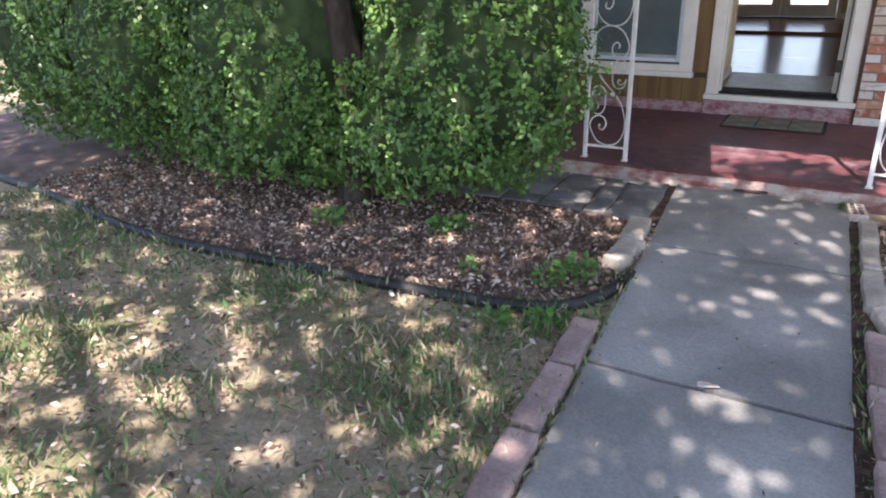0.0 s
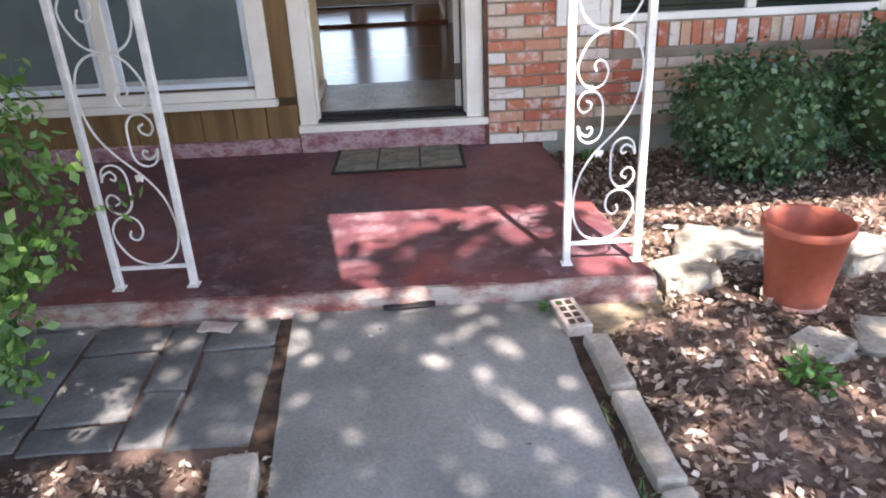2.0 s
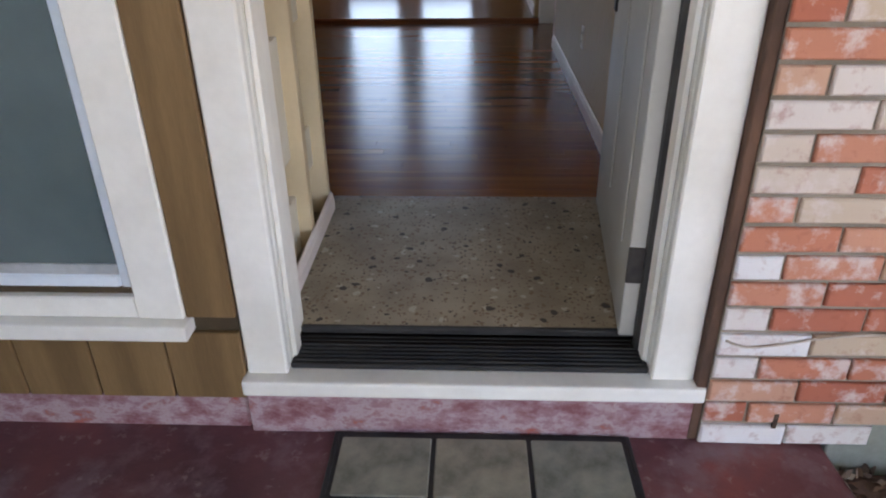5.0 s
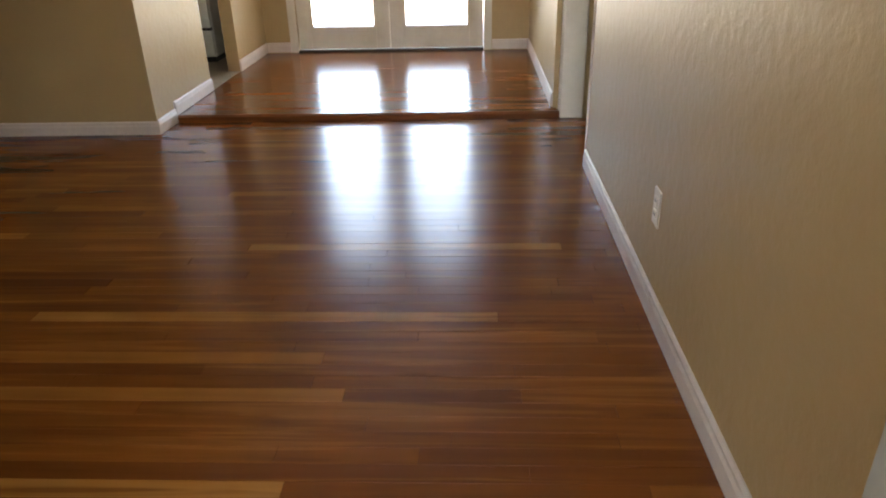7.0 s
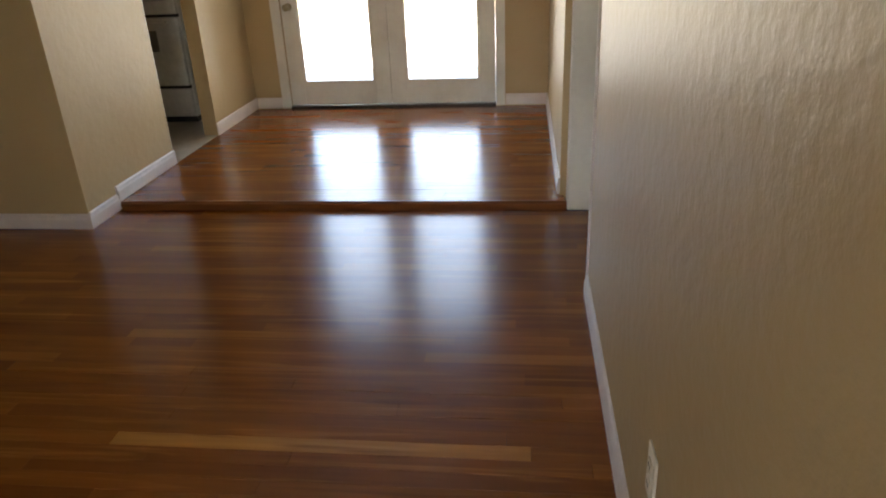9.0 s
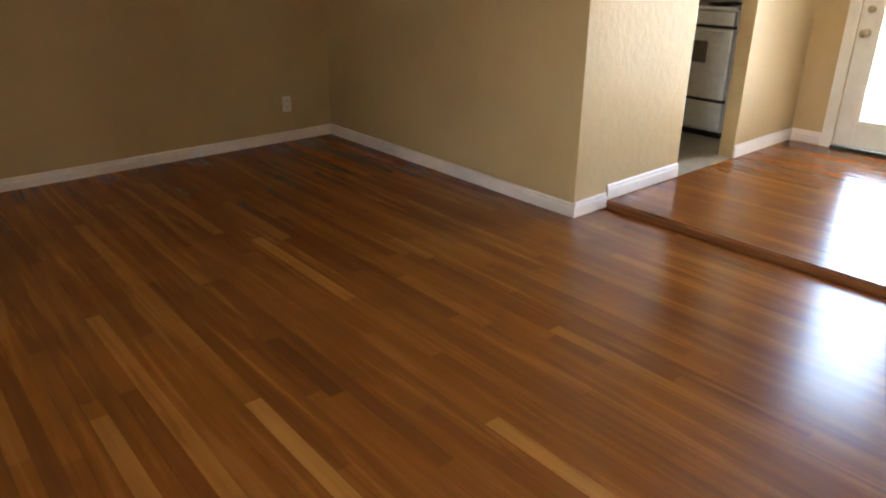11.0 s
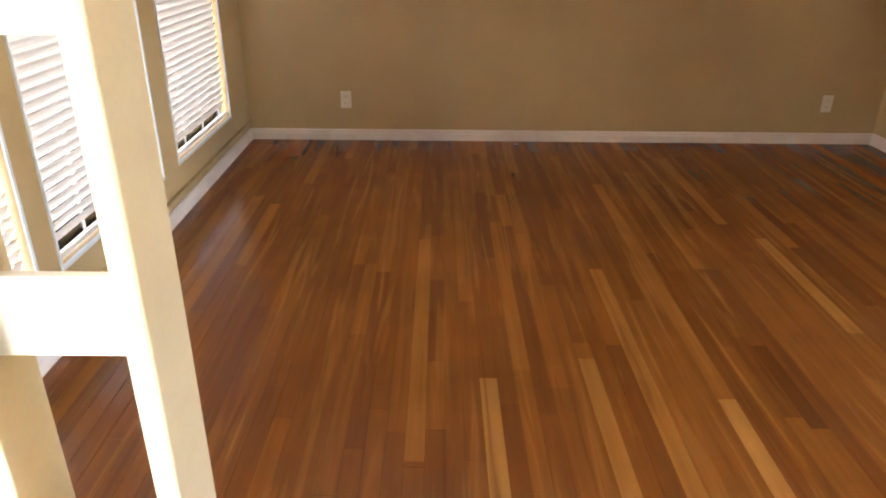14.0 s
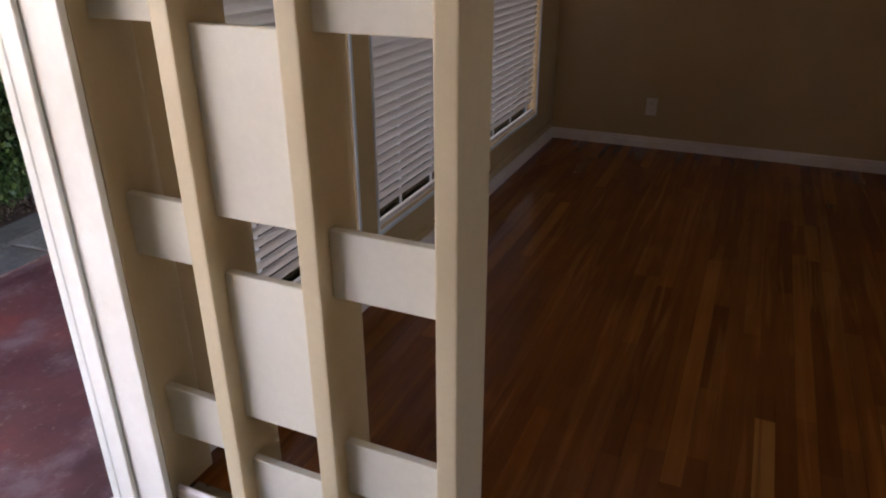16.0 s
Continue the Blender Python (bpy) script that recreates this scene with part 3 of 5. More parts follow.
for k in range(3):
    edge.faces.new((rows[-1][k], rows[-1][k + 1], back[k + 1], back[k]))
bmesh.ops.recalc_face_normals(edge, faces=edge.faces[:])
structure("porch_edge", edge, EDGE, "chipped concrete porch edge with flaking red paint")

# ---- house shell ----
DOOR_X, DOOR_TOP = 0.465, 2.23


def wall_with_openings(x0, x1, y0, y1, z0, z1, holes):
    """A wall along x with rectangular holes (x0, x1, z0, z1), as one mesh."""
    bm = bmesh.new()
    xs = sorted({x0, x1, *[h[0] for h in holes], *[h[1] for h in holes]})
    for a, b in zip(xs[:-1], xs[1:]):
        spans, z = [], z0
        for h in sorted((h for h in holes if h[0] < b - 1e-6 and h[1] > a + 1e-6), key=lambda h: h[2]):
            spans.append((z, h[2]))
            z = h[3]
        spans.append((z, z1))
        for c, d in spans:
            if d - c > 1e-4:
                add_box(bm, a, b, y0, y1, c, d)
    bmesh.ops.remove_doubles(bm, verts=bm.verts[:], dist=1e-5)
    return bm


holes = [(a, b, WIN_Z0, WIN_Z1) for a, b in WINDOWS]
door_hole = (-DOOR_X - 0.02, DOOR_X + 0.02, 0.06, DOOR_TOP + 0.02)
structure("wall_front", wall_with_openings(X_LEFT - 0.15, 5.5, 0.045, Y_FRONT, 0.06, CEIL, holes + [door_hole, (1.34, 3.0, 0.70, 2.02)]), PAINT, "tan painted front wall with windows and entry")
structure("wall_left", box(X_LEFT - 0.15, X_LEFT, Y_FRONT, Y_BACK + 0.12, 0.06, CEIL), PAINT, "tan painted living room wall with soft sheen")
structure("wall_back", box(X_LEFT, X_STUB - 0.12, Y_BACK, Y_BACK + 0.12, 0.06, CEIL), PAINT, "tan painted living room back wall")
structure("wall_stub", boxes((X_STUB - 0.12, X_STUB, Y_BACK, 5.317, 0.06, CEIL)), PAINT, "tan painted wall end beside the kitchen opening")
structure("wall_kitchen_side", boxes((X_STUB - 0.10, X_STUB, 5.988, Y_DOORS, 0.06, CEIL), (X_STUB - 0.11, X_STUB - 0.002, 5.317, 5.988, 2.25, CEIL)), PAINT, "tan painted wall beyond the kitchen opening")
structure("wall_doors", wall_with_openings(-3.6, 0.7, Y_DOORS, Y_DOORS + 0.12, 0.06, CEIL, [(FD_X0, FD_X1, 0.06, 2.33)]), PAINT, "tan painted rear wall round the french doors")
structure("wall_right", box(X_RIGHT, X_RIGHT + 0.12, Y_FRONT, Y_RIGHT_END, 0.06, CEIL), PAINT, "tan painted entry wall with knockdown texture")
structure("wall_right_back", box(0.53, 0.66, Y_STRIP + 0.10, Y_DOORS, 0.06, CEIL), PAINT, "tan painted back room wall")
structure("wall_hall", boxes((X_RIGHT + 0.12, 3.2, Y_RIGHT_END - 0.12, Y_RIGHT_END, 0.06, CEIL), (0.66, 3.2, Y_STRIP + 0.12, Y_STRIP + 0.24, 0.06, CEIL), (3.08, 3.2, Y_RIGHT_END, Y_STRIP + 0.12, 0.06, CEIL)), PAINT, "tan painted side hall walls")
structure("wall_kitchen", boxes((-3.6, -3.48, Y_BACK + 0.12, Y_DOORS, 0.06, CEIL)), PAINT, "tan painted kitchen wall")
structure("ceiling", boxes((X_LEFT - 0.15, 5.5, 0.045, Y_DOORS + 0.12, CEIL, CEIL + 0.12)), CEILING, "off-white textured ceiling")
structure("wall_outer_right", box(5.38, 5.5, Y_FRONT, Y_DOORS + 0.12, 0.06, CEIL), SIDING, "brown side wall of the house")
# roof and porch overhang, unseen; deepened beside the bush to edge the sun patch
def slab(outline, z0, z1):
    bm = bmesh.new()
    lo = [bm.verts.new((x, y, z0)) for x, y in outline]
    hi = [bm.verts.new((x, y, z1)) for x, y in outline]
    n = len(outline)
    bm.faces.new(lo[::-1])
    bm.faces.new(hi)
    for k in range(n):
        bm.faces.new((lo[k], lo[(k + 1) % n], hi[(k + 1) % n], hi[k]))
    bmesh.ops.recalc_face_normals(bm, faces=bm.faces[:])
    return bm


EAVES = [(-6.3, 7.2), (-6.3, -3.6), (0.365, -3.6), (0.205, -2.74), (6.0, -2.70), (6.0, 7.2)]
structure("roof", slab(EAVES, CEIL + 0.13, CEIL + 0.32), ROOFING, "unseen shingled roof that overhangs the porch, stepped to shape the sun patch")
structure("soffit", slab([(x, min(y, 0.03)) for x, y in EAVES], CEIL - 0.02, CEIL + 0.125), SOFFIT, "unseen painted porch soffit, stepped to shape the sun patch")

# ---- floors ----
structure("subfloor", boxes((X_LEFT, 3.2, Y_FRONT, Y_STRIP + 0.02, 0.06, F - 0.012), (-3.6, 0.66, Y_STRIP + 0.02, Y_DOORS, 0.06, FB - 0.012)), SUBFLOOR, "dark joints under the boards")
structure("entry_floor", box(-0.60, X_RIGHT, Y_FRONT + 0.062, 1.06, F - 0.05, F + 0.002), TERRAZZO, "speckled beige terrazzo entry floor")
structure("kitchen_floor", box(-3.48, X_STUB - 0.004, Y_BACK + 0.12, Y_DOORS, FB - 0.04, FB + 0.001), KITCHEN, "beige tiled kitchen floor")
strip_bm = bmesh.new()
prof = [(0.0, F - 0.01), (-0.004, F + 0.03), (0.004, FB - 0.004), (0.010, FB + 0.003), (0.021, FB + 0.003), (0.024, FB - 0.01)]
for xa, xb in ((X_STUB + 0.004, 0.560),):
    ra = [strip_bm.verts.new((xa, Y_STRIP + y, z)) for y, z in prof]
    rb = [strip_bm.verts.new((xb, Y_STRIP + y, z)) for y, z in prof]
    for k in range(len(prof) - 1):
        strip_bm.faces.new((ra[k], rb[k], rb[k + 1], ra[k + 1]))
structure("step_nosing", strip_bm, STRIPWOOD, "dark stained wooden step nosing")


# unseen slab, added pale to brighten the ground behind the glass
structure("brightening_slab", box(-5.0, 4.0, Y_DOORS + 0.13, 14.0, -0.2, FB - 0.06, 0.01), PALE, "unseen pale slab added to brighten the view behind the french doors")


# ---- baseboards ----
def baseboard(name, x0, y0, x1, y1, nx, ny, z, height=0.085):
    """A moulded skirting along a wall; (nx, ny) points into the room."""
    bm = bmesh.new()
    prof = [(0.0, 0.0), (0.014, 0.0), (0.014, height - 0.03), (0.010, height - 0.018), (0.010, height - 0.008), (0.004, height), (0.0, height)]
    a = [bm.verts.new((x0 + nx * d, y0 + ny * d, z + h)) for d, h in prof]
    b = [bm.verts.new((x1 + nx * d, y1 + ny * d, z + h)) for d, h in prof]
    n = len(prof)
    for k in range(n):
        bm.faces.new((a[k], a[(k + 1) % n], b[(k + 1) % n], b[k]))
    bm.faces.new(a)
    bm.faces.new(b)
    bmesh.ops.recalc_face_normals(bm, faces=bm.faces[:])
    return structure(name, bm, TRIM, "white painted baseboard")


E0 = 0.0015
baseboard("baseboard_left", X_LEFT, Y_FRONT, X_LEFT, Y_BACK, 1, 0, F + E0, 0.074)
baseboard("baseboard_back", X_LEFT + 0.014, Y_BACK, X_STUB + 0.014, Y_BACK, 0, -1, F + E0, 0.078)
baseboard("baseboard_front", X_LEFT + 0.014, Y_FRONT, -0.56, Y_FRONT, 0, 1, F + E0, 0.075)
baseboard("baseboard_stub", X_STUB, Y_BACK, X_STUB, Y_STRIP, 1, 0, F + E0)
baseboard("baseboard_stub_raised", X_STUB, Y_STRIP + 0.002, X_STUB, 5.317, 1, 0, FB + 0.005)
baseboard("baseboard_kitchen_side", X_STUB, 5.988, X_STUB, Y_DOORS, 1, 0, FB + E0)
baseboard("baseboard_doors_left", X_STUB + 0.014, Y_DOORS, FD_X0 - 0.075, Y_DOORS, 0, -1, FB + E0)
baseboard("baseboard_doors_right", FD_X1 + 0.075, Y_DOORS, 0.53, Y_DOORS, 0, -1, FB + E0)
baseboard("baseboard_divider", -0.52, 0.19, -0.52, 0.938, 1, 0, F + 0.003, 0.07)
baseboard("baseboard_right", X_RIGHT, 0.25, X_RIGHT, Y_RIGHT_END, -1, 0, F + 0.003)
baseboard("baseboard_right_back", 0.53, Y_STRIP + 0.12, 0.53, Y_DOORS, -1, 0, FB + E0)
# corner trim where the entry wall ends, and the jamb of the back room
structure("trim_wall_end", box(X_RIGHT - 0.008, X_RIGHT + 0.128, Y_RIGHT_END, Y_RIGHT_END + 0.016, F, CEIL - 0.01, 0.003), TRIM, "white painted corner trim")
structure("trim_jamb", box(0.562, 0.70, Y_STRIP - 0.01, Y_STRIP + 0.118, F, CEIL - 0.01, 0.005), CREAM, "cream painted jamb beside the step")
ledge = structure("window_ledge_trim", box(X_LEFT + 0.02, -0.60, Y_FRONT + 0.001, Y_FRONT + 0.022, F + 0.115, F + 0.135, 0.004), PAINT, "tan painted ledge moulding under the windows")


# ---- front door surround ----
def casing_board(name, bm, mat=CREAM, label="white painted wooden casing"):
    return structure(name, bm, mat, label)


casing_board("door_casing_left", box(-0.573, -0.466, -0.004, 0.03, 0.172, 2.33, 0.005))
casing_board("door_casing_right", box(0.466, 0.573, -0.004, 0.03, 0.172, 2.33, 0.005))
casing_board("door_casing_top", box(-0.573, 0.573, -0.006, 0.03, 2.332, 2.45, 0.005))
casing_board("door_jamb_left", box(-0.484, -0.466, 0.031, 0.20, 0.18, 2.32, 0.002))
casing_board("door_jamb_right", box(0.466, 0.484, 0.031, 0.20, 0.18, 2.32, 0.002))
casing_board("door_stop_left", box(-0.465, -0.452, 0.05, 0.10, 0.18, 2.31, 0.002))
casing_board("door_stop_right", box(0.452, 0.465, 0.05, 0.10, 0.18, 2.31, 0.002))
structure("weather_strip", boxes((0.440, 0.464, 0.101, 0.122, 0.196, 2.31)), BLACK, "black rubber weather strip in the door gap")
casing_board("door_head", box(-0.484, 0.484, 0.031, 0.20, 2.321, 2.33))
structure("door_sill", box(-0.582, 0.598, -0.040, 0.032, 0.128, 0.174, 0.008, 2), CREAM, "chipped white painted door sill")
structure("door_riser", box(-0.577, 0.588, -0.028, 0.03, -0.004, 0.128, 0.004), RISER, "flaking red painted riser under the door")
sill = structure("threshold", box(-0.464, 0.464, 0.02, 0.175, 0.173, 0.190, 0.003), BLACK, "ribbed black rubber door threshold")
for _k in range(7):
    y = 0.032 + _k * 0.017
    part("threshold_rib", box(-0.462, 0.462, y, y + 0.009, 0.190, 0.195, 0.002), BLACK, sill)
part("threshold_lip", box(-0.464, 0.464, 0.155, 0.174, 0.190, 0.212, 0.004), BLACK, sill)
structure("siding_base", box(-6.0, -0.585, -0.012, 0.03, -0.004, 0.095, 0.006), RISER, "red painted curb under the siding")
structure("wall_core_outside", wall_with_openings(-6.0, 0.572, 0.008, 0.044, 0.06, CEIL, [(a - 0.07, b + 0.07, WIN_Z0 - 0.05, WIN_Z1 + 0.05) for a, b in WINDOWS] + [(-0.484, 0.572, 0.0, 2.33)]), GROOVE, "dark grooves behind the siding")

# ---- windows to the porch ----
OX, OZ = 0.04, 0.064   # the outer frames are wider than the inner openings


def window_unit(index, x0, x1):
    w = tagged(new(f"window_{index}"), "white vinyl window with closed horizontal blinds", "", "porch windows", "structure")
    fr = 0.045
    bx0, bx1, bz0 = x0, x1, WIN_Z0
    x0, x1, z_low = x0 - OX, x1 + OX, WIN_Z0 - OZ
    for nm, b in (("frame_side", (x0, x0 + fr, 0.012, 0.043, z_low, WIN_Z1)), ("frame_side", (x1 - fr, x1, 0.012, 0.043, z_low, WIN_Z1)),
                  ("frame_rail", (x0 + fr, x1 - fr, 0.012, 0.043, z_low, z_low + fr)), ("frame_rail", (x0 + fr, x1 - fr, 0.012, 0.043, WIN_Z1 - fr, WIN_Z1)),
                  ("meeting_rail", (x0 + fr, x1 - fr, 0.016, 0.042, 1.22, 1.26))):
        part(nm, box(*b, 0.006), VINYL, w, "pale vinyl window frame")
    for z0, z1 in ((z_low + fr, 1.22), (1.26, WIN_Z1 - fr)):
        p = part("pane", box(x0 + fr, x1 - fr, 0.030, 0.034, z0, z1), GLASS, w, "dark reflecting glass")
        p.visible_shadow = False
    mesh = part("insect_screen", box(x0 + fr, x1 - fr, 0.024, 0.025, z_low + fr + 0.028, 1.215), SCREEN, w, "dark grey-green insect screen")
    mesh.visible_shadow = False
    part("screen_rail", box(x0 + fr, x1 - fr, 0.018, 0.027, z_low + fr, z_low + fr + 0.028, 0.002), SCREENRAIL, w, "grey screen frame")
    for k in (1, 2):
        mx = x0 + fr + (x1 - x0 - 2 * fr) * k / 3
        part("muntin", box(mx - 0.008, mx + 0.008, 0.0345, 0.0395, z_low + fr, 1.22), VINYL, w)
    part("muntin", box(x0 + fr, x1 - fr, 0.0355, 0.0405, 0.835, 0.851), VINYL, w)
    b = thing("window_blind", (0, 0, 0), "white horizontal slat blind hanging closed in the window", "blind", "blinds")
    hz = WIN_Z1 - 0.03
    x0, x1 = bx0, bx1
    part("head_rail", box(x0 + 0.012, x1 - 0.012, 0.068, 0.098, hz - 0.03, hz + 0.02, 0.004), BLIND, b)
    me = None
    z = hz - 0.06
    while z > WIN_Z0 + 0.05:
        if me is None:
            bm = bmesh.new()
            L = (x1 - x0 - 0.03) / 2
            pr = [(-0.010, -0.0215), (-0.006, -0.007), (0.001, 0.009), (0.009, 0.0205)]
            up = [[bm.verts.new((sx * L, py, pz + o)) for py, pz in pr] for sx in (-1, 1) for o in (0, 0.0022)]
            for k in range(3):
                bm.faces.new((up[0][k], up[0][k + 1], up[2][k + 1], up[2][k]))
                bm.faces.new((up[1][k], up[3][k], up[3][k + 1], up[1][k + 1]))
            s = part("slat", bm, BLIND, b)
            me = s.data
        else:
            s = new("slat", me)
            s.parent = b
        s.location = ((x0 + x1) / 2, 0.083, z)
        z -= 0.037
    part("bottom_rail", box(x0 + 0.015, x1 - 0.015, 0.073, 0.095, WIN_Z0 + 0.008, WIN_Z0 + 0.03, 0.004), BLIND, b)


for _i, (_a, _b) in enumerate(WINDOWS):
    window_unit(_i + 1, _a, _b)
# casing boards and mullions outside
structure("window_casing_right", box(WINDOWS[2][1] + OX - 0.005, -0.702, -0.018, 0.030, 0.350, 2.12, 0.004), CREAM, "cream painted window casing")
structure("window_casing_left", box(-4.03, WINDOWS[0][0] - OX + 0.005, -0.018, 0.030, 0.350, 2.12, 0.004), CREAM, "cream painted window casing")
for _a, _b in zip(WINDOWS[:-1], WINDOWS[1:]):
    structure("window_mullion", box(_a[1] + OX - 0.005, _b[0] - OX + 0.005, -0.012, 0.030, WIN_Z0 - OZ + 0.001, 2.03, 0.004), CREAM, "cream painted window mullion")
structure("window_casing_bottom", box(WINDOWS[0][0] - OX + 0.006, WINDOWS[2][1] + OX - 0.006, -0.014, 0.030, 0.350, WIN_Z0 - OZ - 0.002, 0.004), CREAM, "cream painted window apron")
structure("window_sill", box(-4.08, -0.690, -0.052, 0.030, 0.304, 0.349, 0.007, 2), CREAM, "cream painted outer window sill")
structure("window_casing_top", box(-4.03, -0.702, -0.020, 0.030, 2.121, 2.25, 0.004), CREAM, "cream painted window head casing")
# inner jamb edges
for _a, _b in WINDOWS:
    structure("window_reveal", boxes((_a - 0.014, _a, Y_FRONT, Y_FRONT + 0.006, WIN_Z0 - 0.012, WIN_Z1), (_b, _b + 0.010, Y_FRONT, Y_FRONT + 0.006, WIN_Z0 - 0.02, WIN_Z1), (_a, _b, Y_FRONT, Y_FRONT + 0.012, WIN_Z0 - 0.014, WIN_Z0)), VINYL, "pale window edge trim")

# ---- french doors ----
structure("door_casing_french", boxes((FD_X0 - 0.07, FD_X0, Y_DOORS - 0.02, Y_DOORS - 0.001, FB, 2.40), (FD_X1, FD_X1 + 0.07, Y_DOORS - 0.02, Y_DOORS - 0.001, FB, 2.40), (FD_X0, FD_X1, Y_DOORS - 0.02, Y_DOORS - 0.001, 2.33, 2.40)), CREAM, "cream painted casing round the french doors")
structure("door_threshold_french", box(FD_X0, FD_X1, Y_DOORS - 0.03, Y_DOORS + 0.10, FB - 0.03, FB + 0.018, 0.004), BLACKMETAL, "dark metal french door threshold")


def french_leaf(index, x0, x1, handle_x):
    d = tagged(new(f"door_{index}"), "closed cream french door leaf with one tall glass pane", "", "french doors", "structure")
    y0, y1, z0, z1 = Y_DOORS + 0.01, Y_DOORS + 0.055, FB + 0.022, 2.325
    for nm, b in (("stile", (x0, x0 + 0.12, y0, y1, z0, z1)), ("stile", (x1 - 0.12, x1, y0, y1, z0, z1)), ("bottom_rail", (x0 + 0.12, x1 - 0.12, y0, y1, z0, 0.435)), ("top_rail", (x0 + 0.12, x1 - 0.12, y0, y1, z1 - 0.14, z1))):
        part(nm, box(*b, 0.004), CREAM, d)
    for nm, b in (("glazing_bead", (x0 + 0.12, x0 + 0.14, y0 - 0.01, y0 + 0.01, 0.435, z1 - 0.14)), ("glazing_bead", (x1 - 0.14, x1 - 0.12, y0 - 0.01, y0 + 0.01, 0.435, z1 - 0.14)), ("glazing_bead", (x0 + 0.14, x1 - 0.14, y0 - 0.01, y0 + 0.01, 0.435, 0.455))):
        part(nm, box(*b, 0.003), CREAM, d)
    g = part("pane", box(x0 + 0.122, x1 - 0.122, y0 + 0.02, y0 + 0.026, 0.437, z1 - 0.142), CLEAR, d, "clear door glass")
    g.visible_shadow = False
    if handle_x:
        h = part("handle", lathe([(0.0, 0.0), (0.028, 0.0), (0.028, 0.008), (0.012, 0.014), (0.012, 0.04), (0.026, 0.05), (0.027, 0.066), (0.0, 0.075)], 20), BRASS, d, "dull brass door knob", True)
        h.matrix_basis = pose(handle_x, y0, FB + 0.78, 90)
        h2 = part("deadbolt", lathe([(0.0, 0.0), (0.026, 0.0), (0.026, 0.012), (0.0, 0.016)], 20), BRASS, d, "dull brass deadbolt", True)
        h2.matrix_basis = pose(handle_x, y0, FB + 0.93, 90)


BRASS = mottled("dull_brass", (0.45, 0.38, 0.24), (0.60, 0.52, 0.36), 10, 60, 0.35, 0.1, 0.001, metal=0.9)
_mid = (FD_X0 + FD_X1) / 2
french_leaf(2, FD_X0 + 0.004, _mid - 0.002, FD_X0 + 0.065)
french_leaf(3, _mid + 0.002, FD_X1 - 0.004, 0)


# ---- front door leaf, standing open against the entry wall ----
def front_door():
    d = tagged(new("door_1"), "open grey-white front door with black lever and hinges", "", "", "structure")
    d.matrix_basis = pose(0.447, 0.125, F + 0.008, 0, 0, -5.0)
    part("leaf", box(-0.044, 0.0, 0.004, 0.905, 0.0, 2.08, 0.003), DOORPAINT, d)
    for z0, z1 in ((0.22, 0.92), (1.10, 1.92)):
        for y0, y1 in ((0.13, 0.42), (0.50, 0.79)):
            part("raised_panel", box(-0.049, -0.043, y0, y1, z0, z1, 0.0025), DOORPAINT, d)
    for z in (0.17, 1.02, 1.84):
        h = part("hinge", box(-0.046, -0.001, -0.006, 0.004, z, z + 0.10, 0.001), BLACKMETAL, d, "black steel hinge")
        part("hinge_knuckle", tube([Vector((0.003, -0.004, z)), Vector((0.003, -0.004, z + 0.10))], 0.007, 8), BLACKMETAL, h)
    for sx in (-1,):
        rose = part("lever_plate", box(-0.054, -0.044, 0.815, 0.865, 0.70, 0.89, 0.004), BLACKMETAL, d, "black lever handle")
        part("lever", tube([Vector((-0.054, 0.84, 0.80)), Vector((-0.095, 0.84, 0.80)), Vector((-0.102, 0.82, 0.80)), Vector((-0.102, 0.73, 0.797))], 0.010, 8), BLACKMETAL, rose)


front_door()


# ---- room divider ----
def room_divider():
    d = thing("room_divider", (-0.603, 0.54, F), "cream painted slatted room divider with staggered cross panels", "room divider")
    ys = [0.910, 0.627, 0.357, 0.112]
    for y in ys:
        part("post", box(-0.068, 0.081, y - 0.54, y + 0.043 - 0.54, 0.0, CEIL - F, 0.004, 2), DIVIDER, d, "tall cream post board")
    for k, (a, b) in enumerate(zip(ys, ys[1:])):
        y0, y1 = b + 0.043 - 0.54, a - 0.54
        z = (0.397 if k % 2 == 0 else 0.527) - F - 0.505
        h = 0.145 if k % 2 == 0 else 0.377
        while z < CEIL - F - 0.05:
            z0, z1 = max(z, 0.0), min(z + h, CEIL - F)
            if z1 - z0 > 0.03:
                part("cross_panel", box(0.016, 0.038, y0, y1, z0, z1, 0.002), DIVIDER_LIT, d, "cross panel, its paler tone standing in for door daylight")
            z += 0.505


room_divider()


# ---- outlets ----
def outlet(x, y, z, rz, label):
    o = thing("wall_outlet", (x, y, z), label, "outlet", "wall outlets", rz)
    plate = part("cover_plate", box(-0.035, 0.035, -0.006, 0.0, -0.057, 0.057, 0.003, 2), PLATE, o)
    for dz in (0.021, -0.021):
        s = part("socket", box(-0.017, 0.017, -0.009, -0.0055, dz - 0.014, dz + 0.014, 0.003), PLATE, o)
        for dx in (-0.006, 0.006):
            part("slot", box(dx - 0.0012, dx + 0.0012, -0.0096, -0.0089, dz - 0.004, dz + 0.006), SLOT, s)
    part("screw", lathe([(0.0, 0.0), (0.003, 0.0), (0.003, 0.001), (0, 0.0015)], 8), PLATE, o).matrix_basis = pose(0, -0.006, 0, 90)


outlet(X_LEFT, 0.766, 0.483, 90, "almond duplex wall outlet on the tan wall")
outlet(X_LEFT, 4.0, 0.483, 90, "almond duplex wall outlet near the room corner")
outlet(X_RIGHT, 2.376, 0.545, -90, "almond duplex wall outlet on the entry wall")


